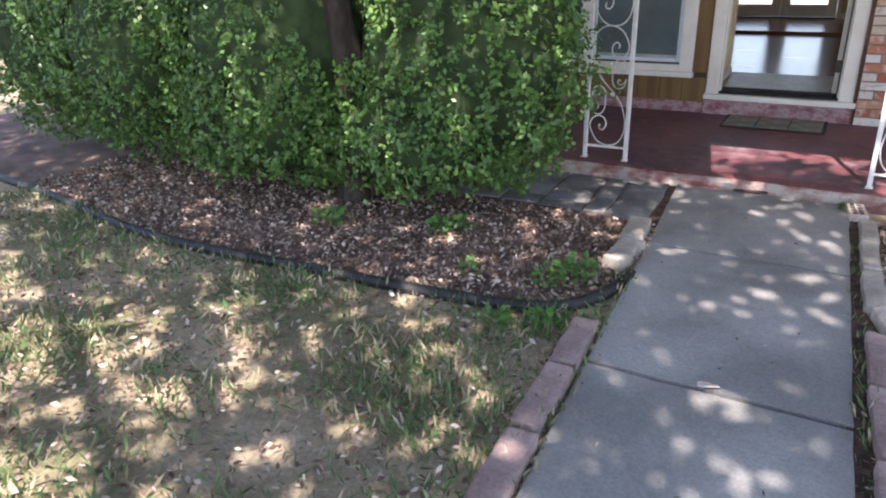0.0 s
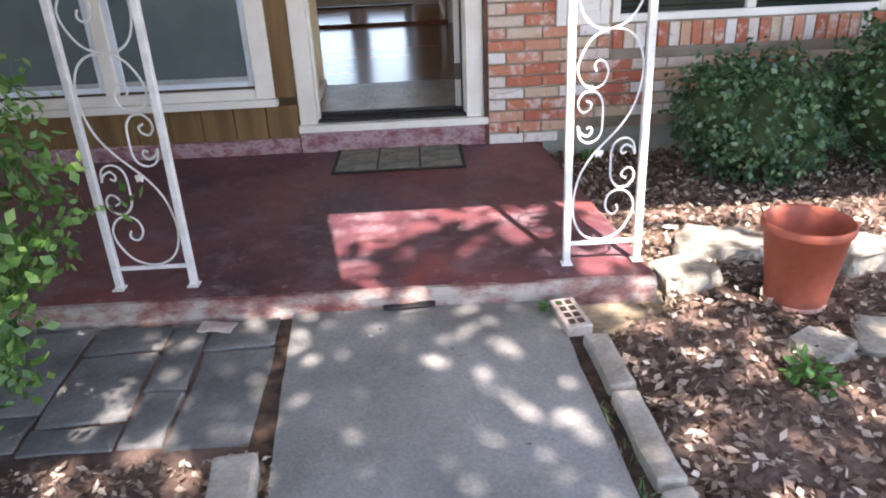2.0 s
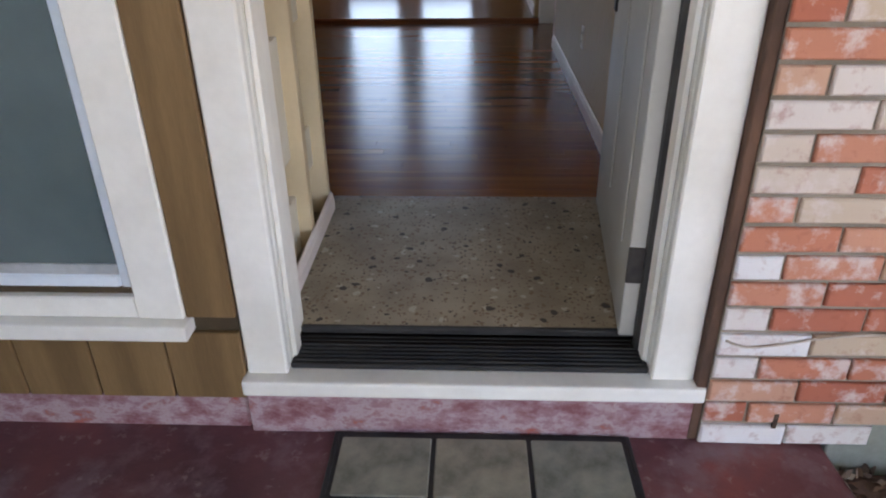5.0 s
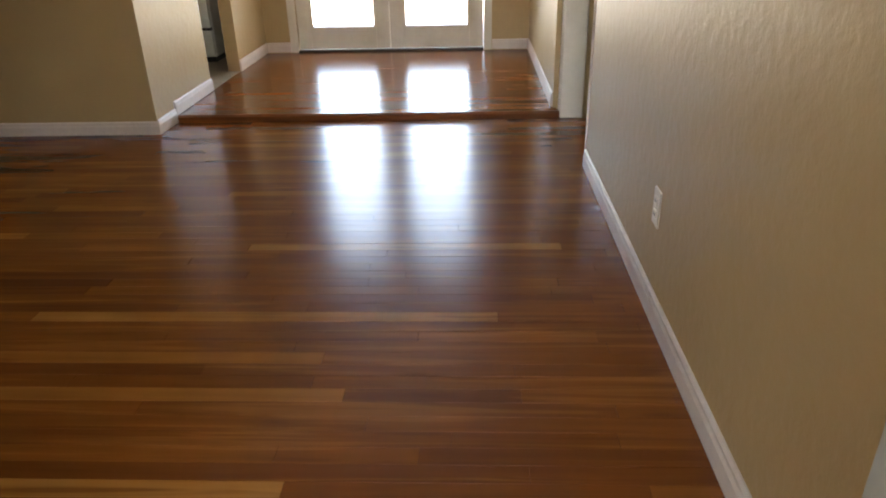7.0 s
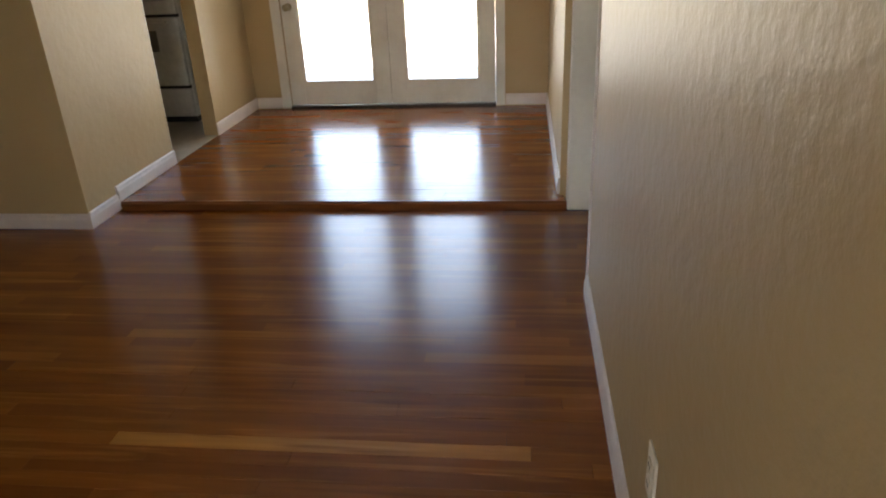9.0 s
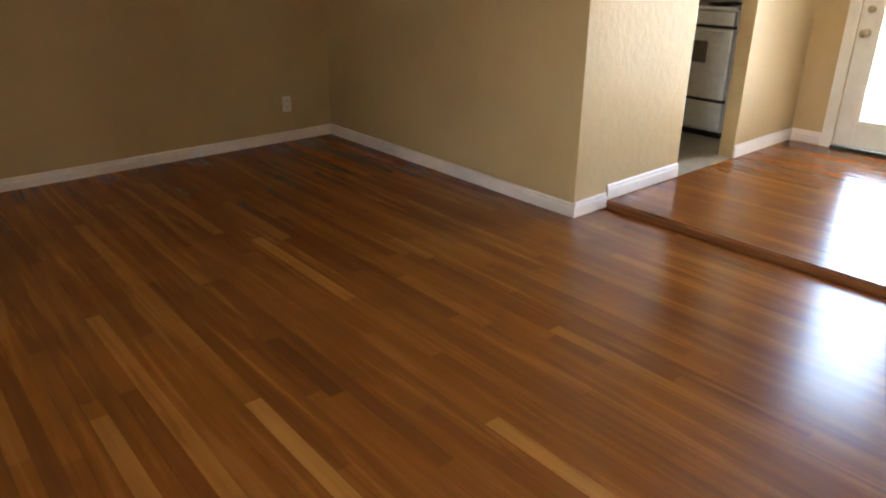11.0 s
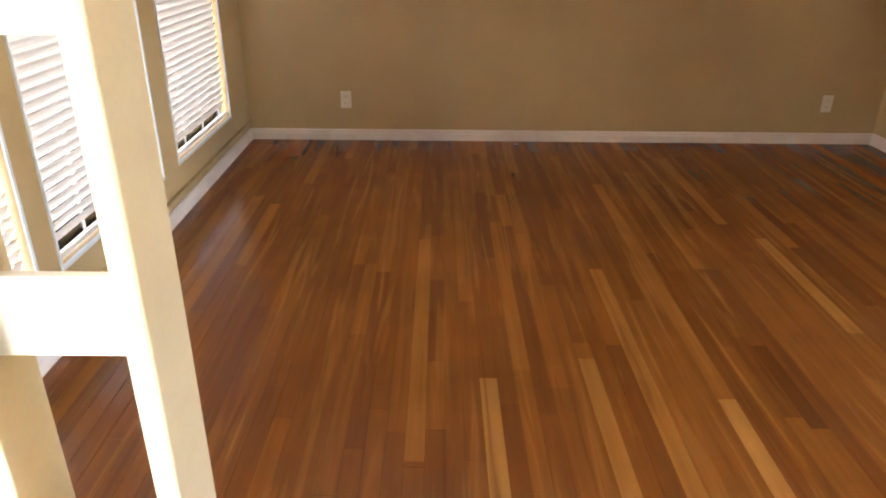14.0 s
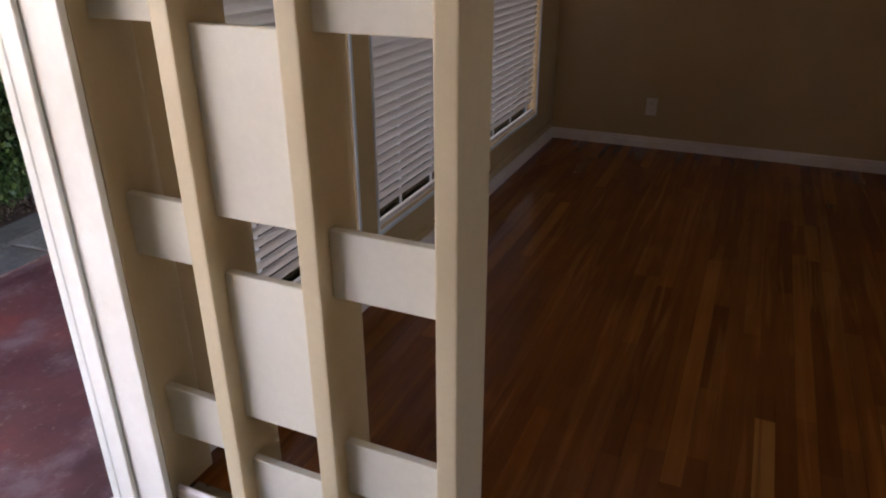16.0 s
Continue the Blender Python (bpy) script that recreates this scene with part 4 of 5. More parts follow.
# ---- kitchen range seen through the opening ----
def kitchen_range():
    r = thing("kitchen_range", (-2.51, 6.33, FB), "white free-standing kitchen range with dark oven window", "stove")
    part("body", box(-0.38, 0.38, 0.03, 0.42, 0.05, 0.905, 0.006), ENAMEL, r)
    part("toe_kick", box(-0.36, 0.36, 0.06, 0.40, 0.0, 0.05), BLACKMETAL, r)
    part("drawer", box(-0.375, 0.375, 0.0, 0.03, 0.07, 0.27, 0.006), ENAMEL, r)
    door = part("oven_door", box(-0.375, 0.375, -0.01, 0.03, 0.29, 0.78, 0.008), ENAMEL, r)
    part("oven_window", box(-0.20, 0.20, -0.013, -0.009, 0.54, 0.69, 0.002), OVENGLASS, door)
    part("oven_handle", tube([Vector((-0.30, -0.012, 0.75)), Vector((-0.30, -0.045, 0.75)), Vector((0.30, -0.045, 0.75)), Vector((0.30, -0.012, 0.75))], 0.011, 8), ENAMEL, door)
    part("control_strip", box(-0.375, 0.375, -0.008, 0.03, 0.80, 0.895, 0.005), ENAMEL, r)
    part("gap_shadow", box(-0.376, 0.376, 0.004, 0.03, 0.78, 0.80), BLACKMETAL, r)
    part("gap_shadow", box(-0.376, 0.376, 0.004, 0.029, 0.268, 0.292), BLACKMETAL, r)
    part("cooktop", box(-0.385, 0.385, -0.012, 0.42, 0.905, 0.925, 0.004), ENAMEL, r)
    part("backguard", box(-0.38, 0.38, 0.36, 0.42, 0.925, 1.10, 0.006), ENAMEL, r)
    for dx in (-0.2, 0.2):
        for dy in (0.1, 0.27):
            ring = [Vector((dx + 0.08 * math.cos(a), dy + 0.08 * math.sin(a), 0.932)) for a in (2 * math.pi * i / 20 for i in range(21))]
            part("burner_coil", tube(ring, 0.008, 6), BLACKMETAL, r)
    for k in range(4):
        part("knob", lathe([(0, 0), (0.02, 0), (0.017, 0.022), (0, 0.024)], 14), BLACKMETAL, r).matrix_basis = pose(-0.28 + 0.12 * k, 0.36, 1.02, 90)


kitchen_range()


# ---- porch posts of wrought iron ----
SCROLL_BIG = [(0.5, 0.5), (0.72, 0.44), (0.9, 0.36), (0.985, 0.25), (0.92, 0.16), (0.75, 0.11), (0.5, 0.098), (0.25, 0.125), (0.09, 0.185), (0.04, 0.24), (0.12, 0.285), (0.27, 0.303), (0.42, 0.287), (0.48, 0.247), (0.43, 0.212), (0.34, 0.204), (0.28, 0.222), (0.31, 0.243)]
SCROLL_SMALL = [(0.19, 0.452), (0.25, 0.446), (0.27, 0.463), (0.2, 0.48), (0.1, 0.465), (0.06, 0.44), (0.09, 0.485), (0.2, 0.505), (0.33, 0.498), (0.41, 0.468), (0.425, 0.41), (0.41, 0.352), (0.32, 0.318), (0.18, 0.314), (0.08, 0.336), (0.06, 0.368), (0.13, 0.39), (0.22, 0.38), (0.25, 0.36), (0.18, 0.348)]


def porch_post(x0, x1, y, mirror, lean=0.0):
    p = thing("porch_post", ((x0 + x1) / 2, y, 0.0), "white wrought-iron porch post with scrollwork between two legs", "post", "porch posts")
    p.matrix_basis = pose((x0 + x1) / 2, y, 0.0, 0, lean, 0)
    half, top = (x1 - x0) / 2, CEIL - 0.025
    for s in (-1, 1):
        part("leg", box(s * half - 0.014, s * half + 0.014, -0.014, 0.014, 0.0, top, 0.003), IRON, p)
        part("foot_plate", box(s * half - 0.022, s * half + 0.022, -0.03, 0.02, 0.0, 0.006, 0.001), IRON, p)
    part("bottom_bar", box(-half + 0.014, half - 0.014, -0.006, 0.006, 0.078, 0.094, 0.002), IRON, p)
    inner = half - 0.016
    for unit in range(3):
        for turn in (0, 1):
            for pts in (SCROLL_BIG, SCROLL_SMALL):
                line = []
                for u, v in pts:
                    if turn:
                        u, v = 1 - u, 1.0 - v
                    v = v + unit * 0.804
                    u = 1 - u if mirror else u
                    line.append((-inner + 2 * inner * u, 0.0, v))
                if max(q[2] for q in line) < top:
                    part("scroll", tube(smooth_line(line, 5), 0.0044, 6), IRON, p)
        if 0.5 + unit * 0.804 < top:
            bm = bmesh.new()
            bmesh.ops.create_icosphere(bm, subdivisions=2, radius=0.017)
            for v in bm.verts:
                v.co.y *= 0.5
                v.co *= 1 + 0.35 * math.sin(5 * math.atan2(v.co.z, v.co.x))
            part("leaf_ornament", bm, IRON, p).location = ((-1 if mirror else 1) * 0.03, -0.006, 0.455 + unit * 0.804)


porch_post(-1.042, -0.750, -1.803, False)
porch_post(0.736, 1.018, -1.790, True, -0.6)


# ---- doormat ----
def doormat():
    m = thing("doormat", (0.036, -0.262, 0.002), "rubber doormat printed with six grey stone tiles", "doormat")
    part("backing", box(-0.388, 0.388, -0.23, 0.23, 0.0, 0.008, 0.003), BLACK, m, "black rubber backing")
    me = None
    for i in range(3):
        for j in range(2):
            if me is None:
                t = part("tile", box(-0.117, 0.117, -0.099, 0.099, 0.0, 0.007, 0.003), MATTILE, m, "mottled grey stone-look tile")
                me = t.data
            else:
                t = new("tile", me)
                t.parent = m
            t.location = (-0.246 + 0.246 * i, -0.106 + 0.212 * j, 0.006)
    for s in (-1, 1):
        part("border_strip", box(s * 0.38 - 0.006, s * 0.38 + 0.006, -0.222, 0.222, 0.006, 0.012, 0.002), BLACK, m)


doormat()


# ---- terracotta pot ----
def plant_pot():
    p = thing("plant_pot", (1.565, -2.02, GROUND - 0.004), "empty terracotta-coloured plastic plant pot with a chalky foot", "plant pot")
    part("wall", lathe([(0.0, 0.012), (0.112, 0.012), (0.118, 0.03), (0.158, 0.325), (0.168, 0.327), (0.172, 0.335), (0.172, 0.36), (0.166, 0.366), (0.157, 0.36), (0.153, 0.33), (0.135, 0.20), (0.0, 0.195)], 48), TERRACOTTA, p, "", True)
    part("foot", lathe([(0.0, 0.0), (0.117, 0.0), (0.122, 0.006), (0.122, 0.026), (0.116, 0.03), (0.0, 0.03)], 48), POTBASE, p, "chalky pale foot", True)
    part("soil", lathe([(0.0, 0.215), (0.07, 0.212), (0.134, 0.205)], 30), SOIL, p, "dry potting soil")


plant_pot()
bpy.data.objects["plant_pot"].scale = (0.93, 0.93, 0.93)

# ---- stones and edging ----
for _k, (x, y, sx, sy, sz, rz) in enumerate([(1.22, -1.86, 0.26, 0.20, 0.16, 10), (1.46, -1.60, 0.36, 0.26, 0.17, -15), (1.95, -1.78, 0.30, 0.24, 0.20, 20), (2.25, -1.85, 0.34, 0.22, 0.17, -8), (1.49, -2.42, 0.19, 0.18, 0.13, 30), (1.80, -2.44, 0.38, 0.24, 0.14, -12), (2.2, -2.5, 0.32, 0.24, 0.15, 14)]):
    rock("garden_stone", (x - 0.01, y * 0.98, GROUND - 0.03), (sx, sy, sz), STONE, "rough pale limestone at the edge of the mulch bed", 3.1 * _k + 1, "stone", "bed stones", rz)
for _k, (x, y, rz) in enumerate([(0.895, -3.56, 8), (1.015, -3.58, -24)]):
    bm = box(-0.046, 0.046, -0.085, 0.085, 0.0, 0.065, 0.010, 2)
    ragged(bm, 0.008, 14, _k * 3.0)
    ob = part("loose_brick", bm, LOOSEBRICK)
    ob.matrix_basis = pose(x - 0.05, y * 0.976, GROUND - 0.005, 6, -4 + 9 * _k, rz + 12)
    tagged(ob, "weathered pale brick lying loose beside the walk", "brick", "loose bricks")
hb = thing("cored_brick", (0.69, -2.10, WALK - 0.03), "pale cored brick laid at the end of the edging", "brick", "", 8)
part("face", box(-0.048, 0.048, -0.105, 0.105, 0.0, 0.058, 0.004), LOOSEBRICK, hb)
for i in range(2):
    for j in range(4):
        part("core_hole", box(-0.030 + 0.034 * i, -0.006 + 0.034 * i, -0.085 + 0.046 * j, -0.053 + 0.046 * j, 0.056, 0.0592), SOIL, hb)


def edging_piece(name, x, y, length, width, mat, label, rz, group, seed, lift=0.0, height=0.11):
    bm = box(-width / 2, width / 2, -length / 2, length / 2, 0, height, 0.014, 2)
    bmesh.ops.subdivide_edges(bm, edges=[e for e in bm.edges if e.calc_length() > 0.2], cuts=5)
    ragged(bm, 0.010, 9, seed)
    ob = part(name, bm, mat)
    ob.matrix_basis = pose(x, y, GROUND - 0.055 + lift, 0, random.uniform(-3, 3), rz)
    return tagged(ob, label, "edging", group)


for _k, (ya, yb) in enumerate([(-2.30, -2.62), (-2.64, -3.04), (-3.06, -3.47)]):
    y = (ya + yb) / 2 * 0.977
    edging_piece("edging_block", walk_x(y, False) + 0.085, y, (ya - yb) * 0.977, 0.085, TIMBER, "long grey edging block beside the walk", 3 + random.uniform(-1, 1), "walk edging", 5 + _k)
for _k, (ya, yb) in enumerate([(-3.72, -4.12), (-4.14, -4.55), (-4.57, -4.98), (-5.0, -5.42), (-5.44, -5.9)]):
    y = (ya + yb) / 2 * 0.977
    edging_piece("edging_block", walk_x(y, False) + 0.10, y, (ya - yb) * 0.977, 0.10, PINKSTONE, "weathered pinkish edging block beside the walk", 3 + random.uniform(-1.5, 1.5), "walk edging", 15 + _k)
for _k, (ya, yb) in enumerate([(-2.86, -3.18), (-3.20, -3.50)]):
    y = (ya + yb) / 2 * 0.977
    edging_piece("edging_block", walk_x(y, True) - 0.085, y, (ya - yb) * 0.977, 0.12, TIMBER, "rough grey edging block beside the walk", 6 - 10 * _k, "walk edging", 25 + _k, 0.02)
for _k, (ya, yb) in enumerate([(-4.12, -4.50), (-4.52, -4.92), (-4.94, -5.34), (-5.36, -5.8), (-5.82, -6.3)]):
    y = (ya + yb) / 2 * 0.977
    edging_piece("edging_block", walk_x(y, True) - 0.075, y, (ya - yb) * 0.977, 0.11, PINKSTONE, "weathered pinkish edging block beside the lawn", 4 + random.uniform(-1.5, 1.5), "walk edging", 35 + _k)

# flagstones between the porch and the bed
flags = structure("flagstone_path", box(-3.2, -0.36, -2.70, -1.96, -0.25, -0.115), SOIL, "dark soil bed under the flagstones")
FLAG_COLUMNS = [(-0.375, -0.620, (-1.97, -2.17, -2.69)), (-0.634, -0.766, (-1.99, -2.12, -2.41, -2.68)), (-0.782, -1.055, (-1.97, -2.16, -2.56, -2.69)), (-1.070, -1.32, (-1.97, -2.50, -2.68)), (-1.335, -1.86, (-1.98, -2.34, -2.69)), (-1.875, -2.42, (-1.97, -2.45, -2.69)), (-2.435, -2.95, (-1.98, -2.30, -2.69))]
for _k, (xa, xb, rows_y) in enumerate(FLAG_COLUMNS):
    for _j, (ya, yb) in enumerate(zip(rows_y[:-1], rows_y[1:])):
        w, d = xa - xb, ya - yb - 0.012
        bm = box(-w / 2, w / 2, -d / 2, d / 2, 0, 0.06, 0.007, 2)
        bmesh.ops.subdivide_edges(bm, edges=[e for e in bm.edges if e.calc_length() > 0.12], cuts=3)
        ragged(bm, 0.014, 6, _k * 2.3 + _j, False)
        ob = part("flagstone", bm, FLAG, flags)
        ob.matrix_basis = pose((xa + xb) / 2 - 0.06 * ((ya + yb) / 2 + 2.3), (ya + yb) / 2, -0.142 + random.uniform(-0.004, 0.006), random.uniform(-0.7, 0.7), random.uniform(-0.7, 0.7), 3.0 + random.uniform(-1.5, 1.5))

# dark strip in the gap between the walk and its edging
gap = bmesh.new()
for _j in range(14):
    ya, yb = -1.97 - 0.27 * _j, -1.97 - 0.27 * (_j + 1)
    gap.faces.new([gap.verts.new((walk_x(y, False) + o, y, -0.086)) for y, o in ((ya, -0.02), (yb, -0.02), (yb, 0.06), (ya, 0.06))])
for _j in range(3):
    ya, yb = -1.97 - 0.27 * _j, -1.97 - 0.27 * (_j + 1)
    gap.faces.new([gap.verts.new((walk_x(y, True) + o, y, -0.086)) for y, o in ((ya, -0.07), (yb, -0.07), (yb, 0.02), (ya, 0.02))])
bmesh.ops.recalc_face_normals(gap, faces=gap.faces[:])
structure("walk_gap", gap, SOIL, "dark strip in the gap beside the walk")

# black plastic bed edging along the lawn
edge_line = smooth_line([(x, y * 0.979, z) for x, y, z in ((-8.0, -3.6, GROUND + 0.012), (-4.56, -3.96, GROUND + 0.012), (-2.86, -4.23, GROUND + 0.014), (-1.5, -4.17, GROUND + 0.014), (-0.9, -4.13, GROUND + 0.014), (-0.52, -4.06, GROUND + 0.016), (-0.34, -3.92, GROUND + 0.016), (-0.25, -3.68, GROUND + 0.014), (-0.235, -3.5, GROUND + 0.006))], 8)
tagged(part("garden_edging", tube(edge_line, 0.030, 10), BLACK, None, "", True), "black plastic tube edging curving between lawn and bed", "edging")

# mulch beds
def bed(name, outline, z, label):
    bm = bmesh.new()
    c = Vector((sum(p[0] for p in outline) / len(outline), sum(p[1] for p in outline) / len(outline), 0))
    rings = []
    for s in (1.0, 0.97, 0.85, 0.65, 0.4, 0.15):
        ring = []
        for px, py in outline:
            x, y = c.x + (px - c.x) * s, c.y + (py - c.y) * s
            ring.append(bm.verts.new((x, y, z - (0.03 if s == 1.0 else 0) + 0.012 * noise.noise(Vector((x * 3, y * 3, 0))))))
        rings.append(ring)
    n = len(outline)
    for a, b in zip(rings[:-1], rings[1:]):
        for i in range(n):
            bm.faces.new((a[i], a[(i + 1) % n], b[(i + 1) % n], b[i]))
    bm.faces.new(rings[-1])
    bmesh.ops.recalc_face_normals(bm, faces=bm.faces[:])
    if bm.faces[:][0].normal.z < 0:
        bmesh.ops.reverse_faces(bm, faces=bm.faces[:])
    return structure(name, bm, MULCH, label)


LEFT_BED = [(-0.36, -2.0), (-0.27, -2.8), (-0.24, -3.5), (-0.27, -3.75), (-0.42, -3.98), (-0.7, -4.08), (-1.5, -4.15), (-2.86, -4.2), (-4.56, -3.95), (-7.5, -3.6), (-7.5, -2.0), (-4.0, -2.0), (-2.0, -2.0)]
LEFT_BED = [(x, y * 0.98) for x, y in LEFT_BED]
RIGHT_BED = [(0.94, 0.0), (1.12, -1.96), (0.80, -2.2), (0.84, -3.4), (0.95, -4.2), (1.0, -4.6), (2.2, -4.75), (4.5, -4.3), (5.5, -3.0), (5.5, -0.02), (3.0, -0.02)]
bed("bed_left", LEFT_BED, GROUND + 0.008, "brown mulch bed with dry leaves under the hedge")
bed("bed_right", RIGHT_BED, GROUND + 0.008, "brown mulch bed with dry leaves below the brick wall")


# ---- scattered litter and grass ----
def inside(x, y, poly):
    hit = False
    for (x0, y0), (x1, y1) in zip(poly, poly[1:] + poly[:1]):
        if (y0 > y) != (y1 > y) and x < (x1 - x0) * (y - y0) / (y1 - y0) + x0:
            hit = not hit
    return hit


def scatter(count, x0, x1, y0, y1, keep, seed, z=GROUND):
    rng = random.Random(seed)
    pts = []
    tries = 0
    while len(pts) < count and tries < count * 6:
        tries += 1
        x, y = rng.uniform(x0, x1), rng.uniform(y0, y1)
        if keep(x, y, rng):
            pts.append((x, y, z + rng.uniform(0.004, 0.03)))
    return pts


def on_lawn(x, y, rng):
    if walk_x(y, True) - 0.02 < x < walk_x(y, False) + 0.02 or inside(x, y, LEFT_BED) or inside(x, y, RIGHT_BED) or y > -2.0:
        return False
    return True


def flat(points, tilt, seed):
    rng = np.random.default_rng(seed)
    n = rng.normal(0, 1, (len(points), 3))
    n[:, 2] *= tilt
    return n


_p = scatter(20000, -4.5, -0.25, -4.1, -2.75, lambda x, y, r: inside(x, y, LEFT_BED), 1)
tagged(leaf_mesh("leaf_litter", _p, flat(_p, 0.45, 1), 0.030, LITTER, None, 2, 0.5, 0.5, 0.1), "dry brown leaves and chips on the bed", "litter", "", "stuff")
_p = scatter(27000, 0.8, 4.0, -4.6, -0.05, lambda x, y, r: inside(x, y, RIGHT_BED) and r.random() < 0.4 + 0.5 / max(x, 0.8), 3)
tagged(leaf_mesh("leaf_litter", _p, flat(_p, 0.45, 4), 0.038, LITTER, None, 5, 0.5, 0.5, 0.1), "dry brown leaves and wood chips on the bed", "litter", "", "stuff")
_p = scatter(13000, -4.5, 2.2, -7.5, -4.0, lambda x, y, r: on_lawn(x, y, r) and noise.noise(Vector((x * 1.1, y * 1.1, 2))) > -0.25, 6)
tagged(leaf_mesh("leaf_litter", _p, flat(_p, 0.2, 7), 0.032, LITTER, None, 8, 0.5, 0.45, 0.1), "dry leaves scattered on the lawn", "litter", "", "stuff")
_p = scatter(60, -0.2, 0.7, -5.5, -2.0, lambda x, y, r: True, 9, WALK)
tagged(leaf_mesh("leaf_litter", _p, flat(_p, 0.1, 10), 0.022, LITTER, None, 11, 0.3, 0.4, 0.1), "a few dry leaf scraps on the walk", "litter", "", "stuff")


def grass(count, keep, seed, size, label, x0=-4.5, x1=2.4, y0=-7.5, y1=-3.9):
    p = scatter(count, x0, x1, y0, y1, keep, seed, GROUND - 0.02)
    n = np.tile([0, 0, 1.0], (len(p), 1))
    return tagged(leaf_mesh("grass", p, n, size, GRASSMAT, None, seed + 1, 0.3, 0.10, 0.75), label, "grass", "", "stuff")


def tufts(x, y, r):
    return on_lawn(x, y, r) and noise.noise(Vector((x * 1.4, y * 1.4, 9))) + 0.35 * noise.noise(Vector((x * 5, y * 5, 4))) > r.uniform(-0.25, 0.35)


grass(26000, tufts, 21, 0.065, "patchy short lawn grass, half dry")
grass(5000, lambda x, y, r: on_lawn(x, y, r), 31, 0.05, "thin dry lawn grass")
grass(500, lambda x, y, r: abs(x - walk_x(y, True) + 0.03) < 0.05, 41, 0.06, "grass growing along the walk edge", -0.6, 0.2, -5.5, -3.4)
grass(350, lambda x, y, r: abs(x - walk_x(y, False) - 0.02) < 0.03, 43, 0.05, "grass growing along the walk edge", 0.5, 1.0, -5.5, -2.6)


def weed(x, y, size, count, seed):
    rng = np.random.default_rng(seed)
    a = rng.uniform(0, 2 * math.pi, count)
    h = rng.uniform(0.0, size, count)
    r = rng.uniform(0, size * 0.8, count)
    pts = np.stack([r * np.cos(a), r * np.sin(a), h], 1)
    nrm = np.stack([np.cos(a), np.sin(a), np.full(count, 0.5)], 1)
    ob = leaf_mesh("weed", pts, nrm, size * 0.5, WEED, None, seed, 0.3, 0.6, 0.4)
    ob.location = (x, y, GROUND)
    tagged(ob, "small green weed sprouting from the bed", "weed", "weeds", "stuff")


for _k, (x, y, s) in enumerate([(-0.45, -3.62, 0.10), (-0.55, -3.72, 0.08), (-0.42, -4.12, 0.09), (-0.60, -4.2, 0.08), (-1.35, -3.35, 0.09), (-1.25, -3.28, 0.08), (-2.0, -3.55, 0.10), (-0.95, -3.75, 0.06), (1.2, -0.22, 0.07), (0.62, -2.03, 0.05), (1.35, -2.55, 0.09), (1.5, -2.85, 0.07), (1.0, -4.0, 0.09)]):
    weed(x, y, s, 60, 100 + _k)


